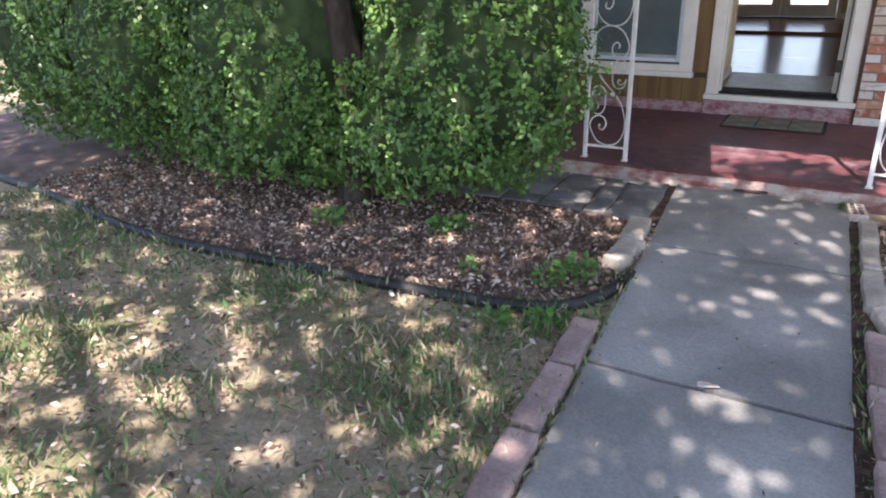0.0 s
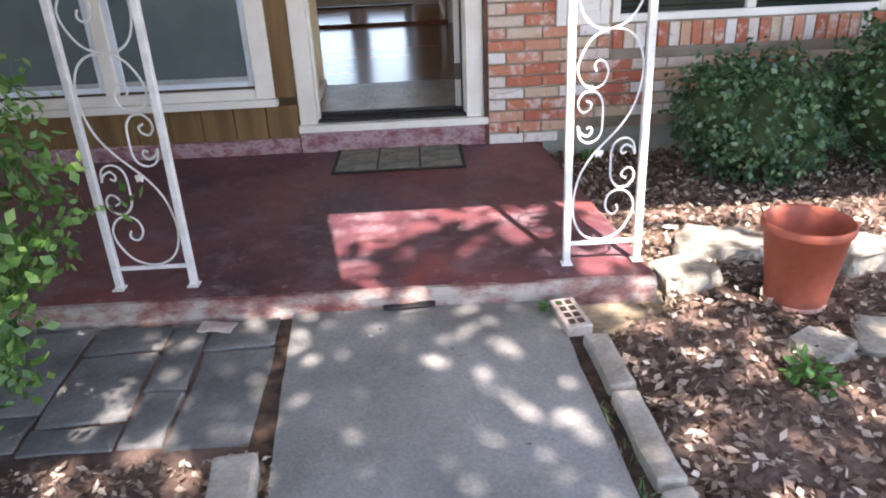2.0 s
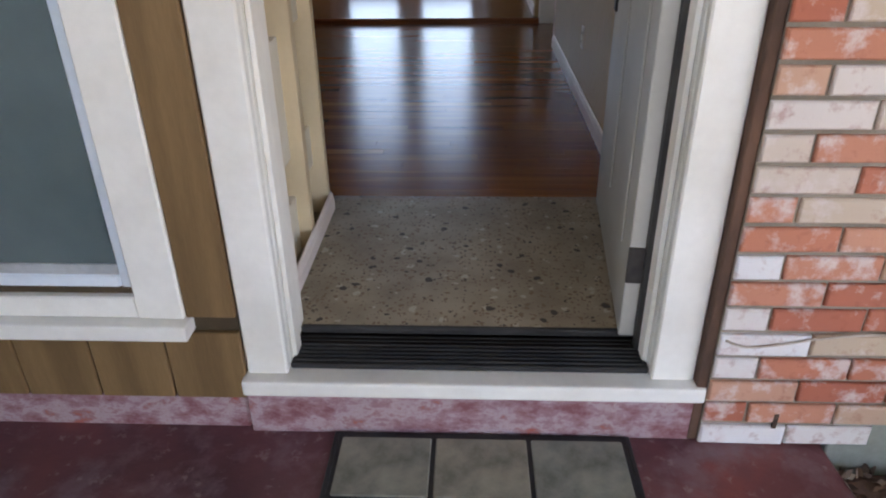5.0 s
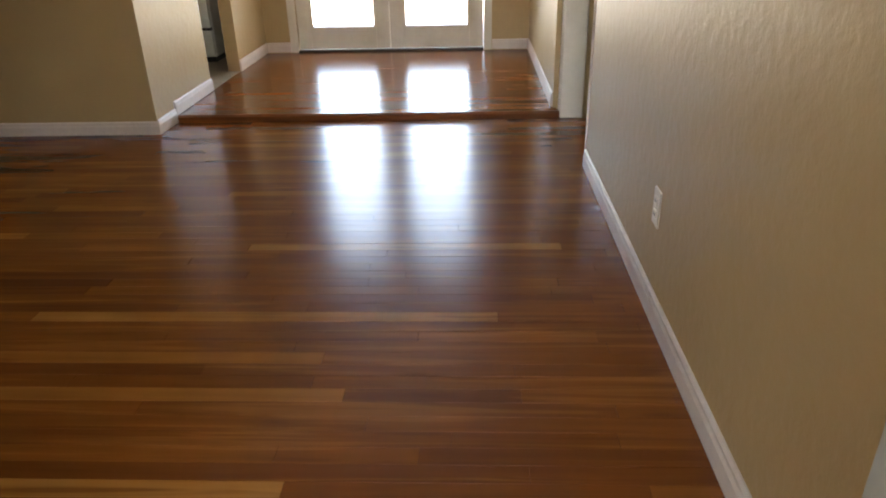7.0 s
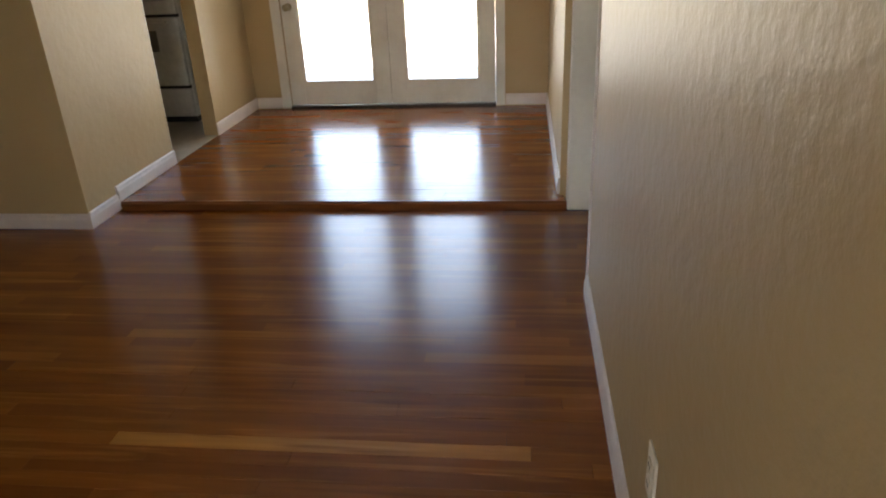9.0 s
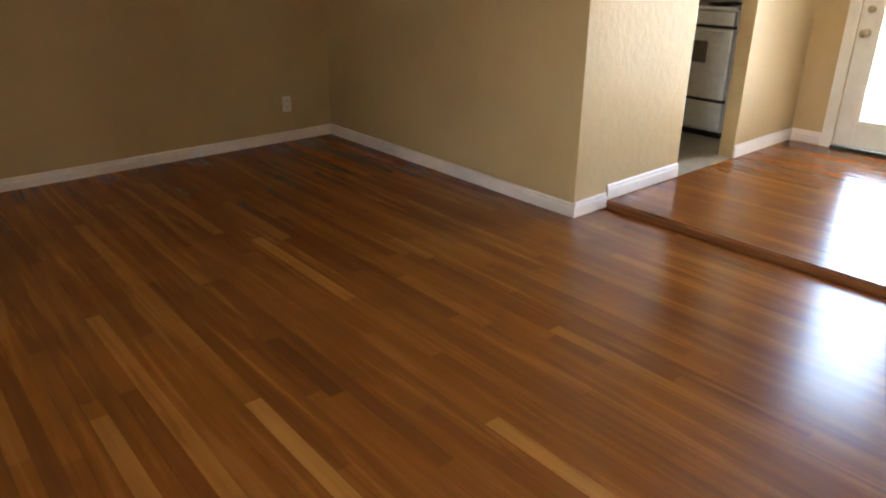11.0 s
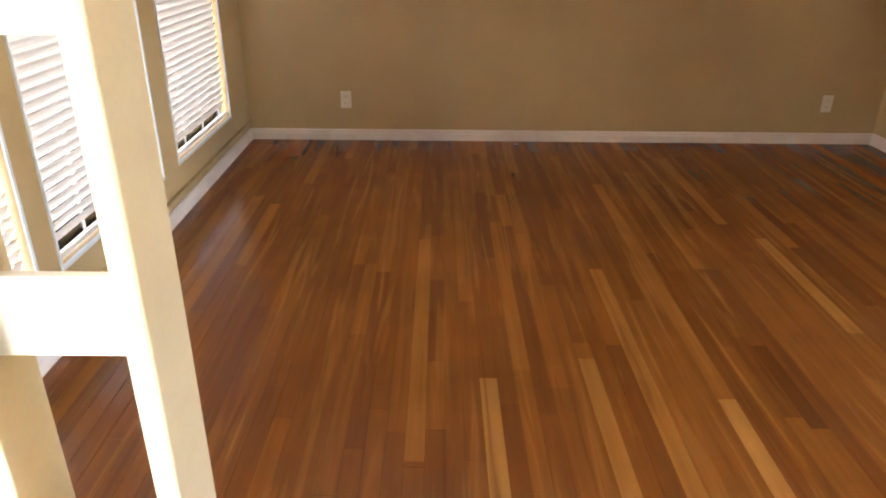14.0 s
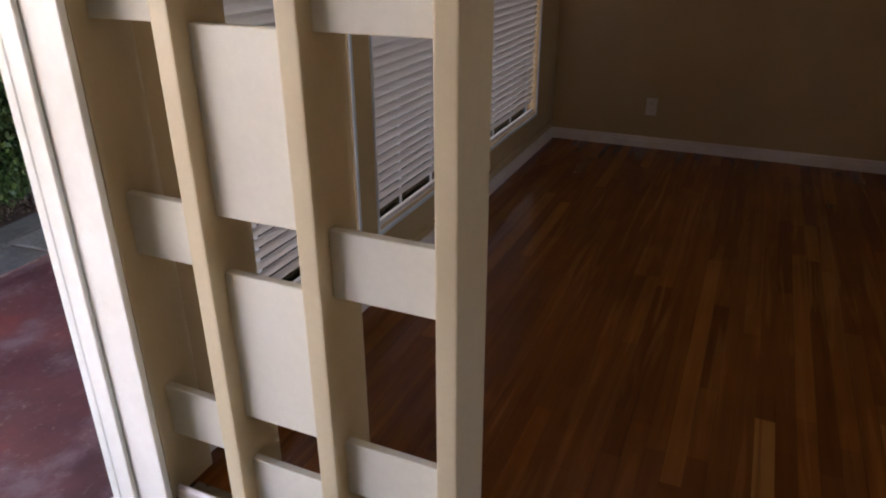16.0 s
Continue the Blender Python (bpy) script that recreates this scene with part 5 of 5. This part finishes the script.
# ---- shrubs ----
def shrub(name, at, lumps, leaves, size, mat, label, seed, core=0.80, group="", gap=None, foot=0.04, sprig=6):
    """Lumps are (x, y, z, rx, ry, rz); small leaves crowd the outside of each one."""
    s = thing(name, at, label, "shrub", group)
    rng = np.random.default_rng(seed)
    weights = np.array([l[3] * l[5] + l[4] * l[5] + l[3] * l[4] for l in lumps])
    weights = weights / weights.sum()
    pts, nrm = [], []
    for l, w in zip(lumps, weights):
        n = int(leaves * w / sprig)
        d = rng.normal(0, 1, (n, 3))
        d /= np.linalg.norm(d, axis=1)[:, None]
        bumps = np.array([noise.noise(Vector((p[0] * 3.2 + l[0] * 5, p[1] * 3.2 + l[1] * 5, p[2] * 3.2))) + 0.75 * noise.noise(Vector((p[0] * 8 + l[0], p[1] * 8, p[2] * 8 + seed))) + 0.5 * noise.noise(Vector((p[0] * 19, p[1] * 19 + l[0], p[2] * 19 + seed))) for p in d])
        depth = 1 + 0.17 * bumps - np.abs(rng.normal(0, 0.06, n)) + 0.03 * rng.random(n)
        p = d * depth[:, None] * np.array(l[3:6]) + np.array(l[0:3])
        keep = p[:, 2] > foot + 0.05 * np.sin(p[:, 0] * 9.0) * (foot > 0.05)
        if gap:
            wob = 0.05 * np.sin(p[:, 2] * 17) + 0.03 * np.sin(p[:, 2] * 41)
            keep &= ~((np.abs(p[:, 0] - gap[0] + wob) < gap[1]) & (p[:, 2] > gap[2]) & (p[:, 1] < 0.0))
        for m in lumps:
            if m is not l:
                q = (p - np.array(m[0:3])) / np.array(m[3:6])
                keep &= (q ** 2).sum(1) > 0.72
        q, out = np.repeat(p[keep], sprig, 0), np.repeat(d[keep], sprig, 0)
        twig = np.repeat(rng.normal(0, 0.55, (int(keep.sum()), 3)), sprig, 0) + out + np.array([0, 0, 0.3])
        q = q + twig * rng.uniform(-0.035, 0.045, (len(q), 1)) + rng.normal(0, 0.008, q.shape)
        pts.append(q)
        nrm.append(out + np.array([0, 0, 0.35]))
    leaf_mesh("foliage", np.concatenate(pts), np.concatenate(nrm), size, mat, s, seed, 0.35, 0.62, 0.55, True)
    # solid dark core, its colour standing in for shade between the leaves
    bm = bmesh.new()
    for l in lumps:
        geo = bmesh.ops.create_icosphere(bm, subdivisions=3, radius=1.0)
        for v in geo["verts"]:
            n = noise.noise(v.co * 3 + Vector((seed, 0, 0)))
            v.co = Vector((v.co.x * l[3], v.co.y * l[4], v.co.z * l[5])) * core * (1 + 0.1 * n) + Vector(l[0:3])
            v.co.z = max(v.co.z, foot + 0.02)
    part("inner_shade", bm, SHADE_CORE, s, "dark core standing in for the shade inside the leaves")
    stems = bmesh.new()
    r = random.Random(seed)
    for _ in range(9):
        l = r.choice(lumps)
        x, y = l[0] + r.uniform(-0.4, 0.4) * l[3], l[1] + r.uniform(-0.5, 0.3) * l[4]
        tube([Vector((x * 0.9, y * 0.9, 0)), Vector((x, y, l[2] * 0.5)), Vector((x * 1.1, y * 1.1, l[2]))], 0.014, 6, 0.006, stems)
    part("stems", stems, BARK, s, "thin woody stems")["kind"] = "stuff"
    return s


shrub("boxwood_hedge", (-2.2, -2.80, GROUND), [(0.66, 0.04, 0.86, 0.80, 0.56, 0.84), (0.45, -0.12, 0.45, 0.70, 0.50, 0.42), (-0.55, -0.12, 0.92, 0.85, 0.68, 0.92), (-0.6, -0.22, 0.5, 0.8, 0.55, 0.46), (-1.9, -0.10, 0.88, 0.85, 0.65, 0.88), (0.35, 0.1, 1.42, 0.78, 0.5, 0.60), (-0.9, 0.05, 1.55, 0.8, 0.55, 0.6), (-3.0, -0.05, 0.95, 0.8, 0.6, 0.9), (-2.2, 0.05, 1.5, 0.8, 0.5, 0.6)], 120000, 0.037, BOXLEAF, "large bright green boxwood hedge beside the porch", 11, 0.80, "", (0.15, 0.18, 0.92), 0.15)
shrub("holly_shrub", (1.95, -0.62, GROUND), [(0, 0, 0.34, 0.38, 0.34, 0.32), (0.1, 0.02, 0.48, 0.30, 0.26, 0.18), (-0.18, -0.05, 0.42, 0.22, 0.22, 0.2), (0.2, -0.12, 0.28, 0.2, 0.2, 0.24)], 6500, 0.038, DARKLEAF, "rounded glossy dark green shrub against the brick wall", 12, 0.8, "wall shrubs")
shrub("holly_shrub", (2.85, -0.62, GROUND), [(0, 0, 0.42, 0.46, 0.38, 0.42), (0.1, 0.05, 0.62, 0.34, 0.3, 0.25)], 6500, 0.038, DARKLEAF, "larger glossy dark green shrub against the brick wall", 13, 0.8, "wall shrubs")


# ---- trees that shade the front garden ----
def shade_tree(x, y, height, trunk_r, spread, leaves, seed, label):
    """A broad crown of single leaves over (x0, x1, y0, y1, z0, z1), thinned by soft noise into sprays with gaps."""
    t = thing("shade_tree", (x, y, GROUND - 0.05), label, "tree")
    r = random.Random(seed)
    tr = bmesh.new()
    tube(smooth_line([(0, 0, 0), (0.04, 0.03, height * 0.3), (0.1, -0.05, height * 0.65), (0.0, 0.1, height)], 6), trunk_r, 12, trunk_r * 0.55, tr)
    part("trunk", tr, BARK, t, "dark rough bark")
    x0, x1, y0, y1, z0, z1 = spread
    for _ in range(14):
        end = Vector((r.uniform(x0, x1), r.uniform(y0, y1), (z0 + z1) / 2)) - Vector((x, y, 0))
        part("limb", tube(smooth_line([(0.0, 0.08, height * 0.92), tuple(end * 0.5 + Vector((0, 0, height * 0.55))), tuple(end)], 6), trunk_r * 0.32, 8, 0.02), BARK, t, "spreading limb")
    rng = np.random.default_rng(seed)
    pts = []
    while len(pts) < leaves:
        p = (rng.uniform(x0, x1), rng.uniform(y0, y1), rng.uniform(z0, z1))
        n = noise.noise(Vector((p[0] * 1.6, p[1] * 1.6, p[2] * 1.2))) + 0.6 * noise.noise(Vector((p[0] * 4, p[1] * 4, p[2] * 3)))
        # crown is out of view; density set by area to place sun patches
        thin = 0.72 * min(1.0, max(0.0, (p[1] + 5.5) / 0.5)) - (0.22 if -8.2 < p[1] < -6.5 else 0.0)  # sparser towards the house
        if p[0] < 1.1 and p[1] < -8.2:  # and where the lawn shows more sun
            thin += 0.38
        if 0.4 < p[0] < 2.0 and p[1] < -5.8:  # closer over the walk
            thin -= 0.18
        if p[0] > 2.0:  # and over the bed below the brick wall
            thin += 0.16
        if n > rng.uniform(-0.55, 0.35) + thin:
            pts.append((p[0] - x, p[1] - y, p[2] - GROUND))
    pts = np.array(pts)
    leaf_mesh("crown", pts, rng.normal(0, 1, pts.shape), 0.19, TREELEAF, t, seed, 0.2, 0.62, 0.3)


shade_tree(1.6, -9.5, 4.8, 0.20, (-7.0, 7.0, -14.0, -2.2, 5.0, 6.6), 36000, 3, "unseen tall leafy shade tree with dark bark, thinned to place the sun patches")

# trunk that rises through the hedge
bm = tube(smooth_line([(0, 0, 0), (0.02, 0.02, 0.8), (-0.03, 0.0, 1.6), (0.05, 0.05, 2.6)], 6), 0.10, 14, 0.075)
ragged(bm, 0.015, 6, 2.0)
_ob = part("tree_trunk", bm, BARK, None, "", True)
_ob.matrix_basis = pose(-2.14, -3.11, GROUND - 0.02)
tagged(_ob, "dark trunk standing in a gap of the hedge", "tree trunk")


# small scraps that lie about
def scrap(name, x, y, z, sx, sy, mat, label, rz, seed):
    bm = box(-sx / 2, sx / 2, -sy / 2, sy / 2, 0, 0.006, 0.002)
    bmesh.ops.subdivide_edges(bm, edges=[e for e in bm.edges if e.calc_length() > 0.01], cuts=4)
    ragged(bm, 0.010, 22, seed)
    ob = part(name, bm, mat)
    ob.matrix_basis = pose(x, y, z, 0, 0, rz)
    return tagged(ob, label, "litter")


scrap("bark_scrap", 0.10, -1.955, WALK + 0.006, 0.20, 0.03, BLACK, "dark strip of bark at the foot of the porch", 3, 1.0)
scrap("paper_scrap", 1.32, -1.33, GROUND + 0.03, 0.06, 0.04, WHITE, "crumpled white paper scrap on the mulch", 30, 2.0)
scrap("wood_chip", 0.28, -4.28, WALK + 0.004, 0.07, 0.03, LOOSEBRICK, "reddish wood chip on the walk", 12, 3.0)
scrap("leaf_scrap", -0.62, -2.02, WALK - 0.005, 0.14, 0.07, LOOSEBRICK, "dry curled leaf on the flagstones", -10, 4.0)

# ---- shutter and bedroom window in the brick wall ----
def shutter(x0, x1, z0, z1):
    s = thing("window_shutter", ((x0 + x1) / 2, -0.045, z0), "white panelled window shutter fixed to the brick", "shutter")
    w, h = (x1 - x0) / 2, z1 - z0
    for nm, b in (("stile", (-w, -w + 0.055, -0.028, 0.0, 0, h)), ("stile", (w - 0.055, w, -0.028, 0.0, 0, h)), ("rail", (-w + 0.055, w - 0.055, -0.028, 0.0, 0, 0.085)), ("rail", (-w + 0.055, w - 0.055, -0.028, 0.0, h - 0.085, h)), ("rail", (-w + 0.055, w - 0.055, -0.028, 0.0, 0.62, 0.70))):
        part(nm, box(*b, 0.004), WHITE, s)
    for z0_, z1_ in ((0.085, 0.62), (0.70, h - 0.085)):
        part("panel", box(-w + 0.055, w - 0.055, -0.014, -0.002, z0_, z1_), WHITE, s)
        part("raised_field", box(-w + 0.085, w - 0.085, -0.022, -0.013, z0_ + 0.03, z1_ - 0.03, 0.005), WHITE, s)


shutter(1.0, 1.31, 0.70, 2.05)
_w = tagged(new("window_4"), "white framed bedroom window with grey blinds", "", "", "structure")
for nm, b in (("frame_side", (1.34, 1.39, -0.02, 0.04, 0.70, 2.02)), ("frame_side", (2.95, 3.0, -0.02, 0.04, 0.70, 2.02)), ("frame_rail", (1.39, 2.95, -0.02, 0.04, 0.70, 0.745)), ("frame_rail", (1.39, 2.95, -0.02, 0.04, 1.97, 2.02)), ("mullion", (2.14, 2.20, -0.02, 0.04, 0.745, 1.97))):
    part(nm, box(*b, 0.005), WHITE, _w)
for a, b in ((1.39, 2.14), (2.20, 2.95)):
    _g = part("pane", box(a, b, 0.008, 0.012, 0.745, 1.97), GLASS, _w)
    _g.visible_shadow = False
_b4 = thing("window_blind", (0, 0, 0), "grey-white horizontal slat blind behind the bedroom window", "blind", "blinds")
me = None
for _k in range(33):
    if me is None:
        _s = part("slat", box(-0.79, 0.79, -0.014, 0.014, -0.012, -0.009), BLIND, _b4)
        me = _s.data
    else:
        _s = new("slat", me)
        _s.parent = _b4
    _s.matrix_basis = pose(2.17, 0.075, 0.76 + 0.037 * _k, 40)
structure("bedroom_partition", boxes((0.71, 5.38, 1.2, 1.3, 0.06, CEIL)), PAINT, "plain bedroom wall")
structure("wall_foundation", box(0.935, 5.5, -0.035, 0.019, -0.3, 0.074, 0.004), FOUNDATION, "grey concrete foundation below the brick")
structure("brick_trim_board", box(0.574, 0.600, -0.030, 0.03, 0.0, 2.45, 0.003), RUST, "narrow rusty brown trim strip beside the brick")


# ---- wooden floor boards ----
ROW = 0.057


def floor_row(rng, x0, x1):
    x = x0 - rng.uniform(0, 0.7)
    out = []
    while x < x1:
        L = rng.choice((0.35, 0.5, 0.7, 0.9, 1.1, 1.4)) * rng.uniform(0.85, 1.2)
        a, b = max(x, x0), min(x + L, x1)
        if b - a > 0.0005:
            out.append((a, b))
        x += L
    return out


# boards that are plainly paler or darker than the rest: (x of the board's end, y, length, tone)
MARKED = [(-1.494, 1.542, 1.1, 0.98), (-1.611, 1.848, 1.3, 0.90), (-1.389, 2.265, 1.5, 0.97), (-2.638, 2.90, 0.85, 0.9), (-1.09, 3.33, 1.2, 0.9), (-0.819, 3.271, 1.6, 0.93), (-0.832, 2.765, 1.2, 0.95), (-1.70, 2.51, 0.45, 0.03), (-2.3, 2.02, 1.9, 0.88), (-2.9, 2.19, 1.6, 0.88), (-2.6, 1.31, 1.5, 0.86)]


def lay_floor(name, x0, x1, y0, y1, z, seed, hole, limit_x, label):
    rng = random.Random(seed)
    floor = structure(name, box(x0, x1, y0, y1, z - 0.020, z - 0.012), SUBFLOOR, label)
    shared = {}
    rest = bmesh.new()
    count = 0
    marked = {}
    for m in MARKED if hole else []:
        marked.setdefault(round((m[1] - y0) / ROW), []).append(m)
    j = 0
    while y0 + (j + 1) * ROW < y1 + 0.03:
        ya, yb = y0 + j * ROW + 0.0002, min(y0 + (j + 1) * ROW, y1) - 0.0002
        spans = []
        xa = x0
        for m in sorted(marked.get(j, [])):
            spans += [(a, b, None) for a, b in floor_row(rng, xa, m[0])]
            spans.append((m[0], min(m[0] + m[2], x1), m[3]))
            xa = min(m[0] + m[2], x1)
        spans += [(a, b, None) for a, b in floor_row(rng, xa, x1)]
        for a, b, tone in spans:
            if hole and yb < hole[1] and b > hole[0]:
                b = hole[0]
                if b - a < 0.03:
                    continue
            if tone is None:
                tone = rng.choice((rng.uniform(0.3, 0.72), rng.uniform(0.35, 0.7), rng.uniform(0.35, 0.7), rng.uniform(0.35, 0.7), rng.uniform(0.35, 0.7), rng.uniform(0.12, 0.3), rng.uniform(0.74, 0.80)))
            if a > limit_x and count < 300:
                key = round((b - a) * 500)
                if key not in shared:
                    L, w = (b - a) / 2 - 0.0003, (ROW - 0.0004) / 2
                    bm = bmesh.new()
                    lo = [bm.verts.new((sx * L, sy * w, -0.012)) for sx, sy in ((-1, -1), (1, -1), (1, 1), (-1, 1))]
                    mi = [bm.verts.new((sx * L, sy * w, -0.0006)) for sx, sy in ((-1, -1), (1, -1), (1, 1), (-1, 1))]
                    hi = [bm.verts.new((sx * (L - 0.0005), sy * (w - 0.0005), 0.0)) for sx, sy in ((-1, -1), (1, -1), (1, 1), (-1, 1))]
                    for p, q in ((lo, mi), (mi, hi)):
                        for k in range(4):
                            bm.faces.new((p[k], p[(k + 1) % 4], q[(k + 1) % 4], q[k]))
                    bm.faces.new(hi)
                    me = bpy.data.meshes.new("floor_board")
                    bm.to_mesh(me)
                    bm.free()
                    me.materials.append(PLANK)
                    shared[key] = me
                ob = new("floor_board", shared[key])
                ob.parent = floor
                ob.location = ((a + b) / 2, (ya + yb) / 2, z + rng.uniform(-0.0003, 0.0003))
                ob.color = (tone, tone, tone, 1)
                count += 1
            else:
                rest.faces.new([rest.verts.new((px, py, z - 0.0002)) for px, py in ((a, ya - 0.0002), (b, ya - 0.0002), (b, yb + 0.0002), (a, yb + 0.0002))])
        j += 1
    if rest.verts:
        ob = part("floor_boards", rest, PLANKS, floor)
        ob.data.polygons.foreach_set("use_smooth", [False] * len(ob.data.polygons))
        ob["kind"] = "stuff"
    return floor


lay_floor("floor", X_LEFT, 3.0, Y_FRONT + 0.002, Y_STRIP, F, 4, (-0.60, 1.06), -2.75, "glossy reddish-brown oak strip floor")
lay_floor("floor_back_room", X_STUB, 0.55, Y_STRIP + 0.0245, Y_DOORS - 0.03, FB, 9, None, -9, "glossy orange-brown oak strip floor of the raised back room")


# ---- brown vertical siding boards ----
siding = structure("siding", box(-6.0, -5.9, 0.004, 0.008, 0.10, 0.2), GROOVE, "brown vertical wooden siding beside the door")
_x = -0.574
while _x > -5.8:
    a, b = _x - 0.197, _x - 0.003
    spans = [(0.096, 2.58)]
    if b > -4.03 and a < -0.702:
        if a < -0.702 < b:
            part("siding_board", box(-0.701, b, -0.010, 0.0078, 0.35, 2.58, 0.003), SIDING, siding)
            part("siding_board", box(a, b, -0.010, 0.0078, 0.096, 0.303, 0.003), SIDING, siding)
            _x -= 0.2
            continue
        spans = [(0.096, 0.303), (2.252, 2.58)]
    for z0, z1 in spans:
        part("siding_board", box(a, b, -0.010, 0.0078, z0, z1, 0.003), SIDING, siding)
    _x -= 0.2

# ---- brickwork ----
COURSE, BL = 0.0705, 0.218
brick_wall = structure("wall_brick", wall_with_openings(0.60, 5.5, -0.034, 0.044, 0.074, 2.60, [(1.34, 3.0, 0.70, 2.02)]), MORTAR, "mortar joints of the multicoloured brick wall")
structure("brick_pier_base", box(0.60, 0.934, -0.034, 0.044, 0.0, 0.074), MORTAR, "mortar at the foot of the brick wall")
_shared = {}
_rest = bmesh.new()


def lay_brick(x0, x1, z0, z1, single, rng):
    key = (round((x1 - x0) * 100), round((z1 - z0) * 100))
    out = rng.uniform(-0.003, 0.003)
    if not single:
        add_box(_rest, x0, x1, -0.046 + out, -0.033, z0, z1)
        return
    if key not in _shared:
        w, h, c = key[0] / 200, key[1] / 200 - 0.0005, 0.004
        bm = bmesh.new()
        back = [bm.verts.new((sx * w, 0.01, sz * h)) for sx, sz in ((-1, -1), (1, -1), (1, 1), (-1, 1))]
        mid = [bm.verts.new((sx * w, -0.008, sz * h)) for sx, sz in ((-1, -1), (1, -1), (1, 1), (-1, 1))]
        front = [bm.verts.new((sx * (w - c), -0.012, sz * (h - c))) for sx, sz in ((-1, -1), (1, -1), (1, 1), (-1, 1))]
        for p, q in ((back, mid), (mid, front)):
            for k in range(4):
                bm.faces.new((p[k], p[(k + 1) % 4], q[(k + 1) % 4], q[k]))
        bm.faces.new(front)
        me = bpy.data.meshes.new("brick")
        bm.to_mesh(me)
        bm.free()
        me.materials.append(BRICK)
        _shared[key] = me
    ob = new("brick", _shared[key])
    ob.parent = brick_wall
    ob.matrix_basis = pose((x0 + x1) / 2, -0.034 + out, (z0 + z1) / 2, 0, rng.uniform(-0.35, 0.35), rng.uniform(-0.5, 0.5))


_r = random.Random(8)
_n = 0
for _row in range(36):
    z0 = 0.003 + _row * COURSE
    x = 0.602 - (BL / 2 if _row % 2 else 0)
    while x < 5.4:
        a, b = max(x, 0.602), x + BL - 0.010
        x += BL
        if b - a < 0.03 or (z0 < 0.074 and a > 0.93):
            continue
        if z0 + COURSE > 0.545 and z0 < 2.05:
            if a >= 1.32 - BL and b > 1.335 and a < 3.0:
                if a < 1.28:
                    b = 1.325
                else:
                    continue
        single = _n < 290 and b < 3.2 and z0 < 1.25
        _n += single
        lay_brick(a, b, z0, z0 + COURSE - 0.010, single, _r)
_x = 1.345
while _x < 3.0:
    lay_brick(_x, _x + 0.058, 0.552, 0.690, _n < 300, _r)
    _n += 1
    _x += 0.068
_far = part("bricks", _rest, BRICKS, brick_wall)
_far["kind"] = "stuff"
part("weep_hole", box(0.774, 0.786, -0.0475, -0.040, 0.045, 0.105), SOIL, brick_wall, "dark weep hole between two bricks")

vine = smooth_line([(0.61, -0.055, 0.335), (0.66, -0.056, 0.318), (0.74, -0.054, 0.326), (0.83, -0.056, 0.346), (0.95, -0.055, 0.357), (1.06, -0.056, 0.352), (1.17, -0.055, 0.369), (1.32, -0.056, 0.362), (1.45, -0.055, 0.381)], 5)
tagged(part("dry_vine", tube(vine, 0.0032, 5), DRYVINE, None, "", True), "thin pale dry vine stem clinging to the brick wall", "vine")
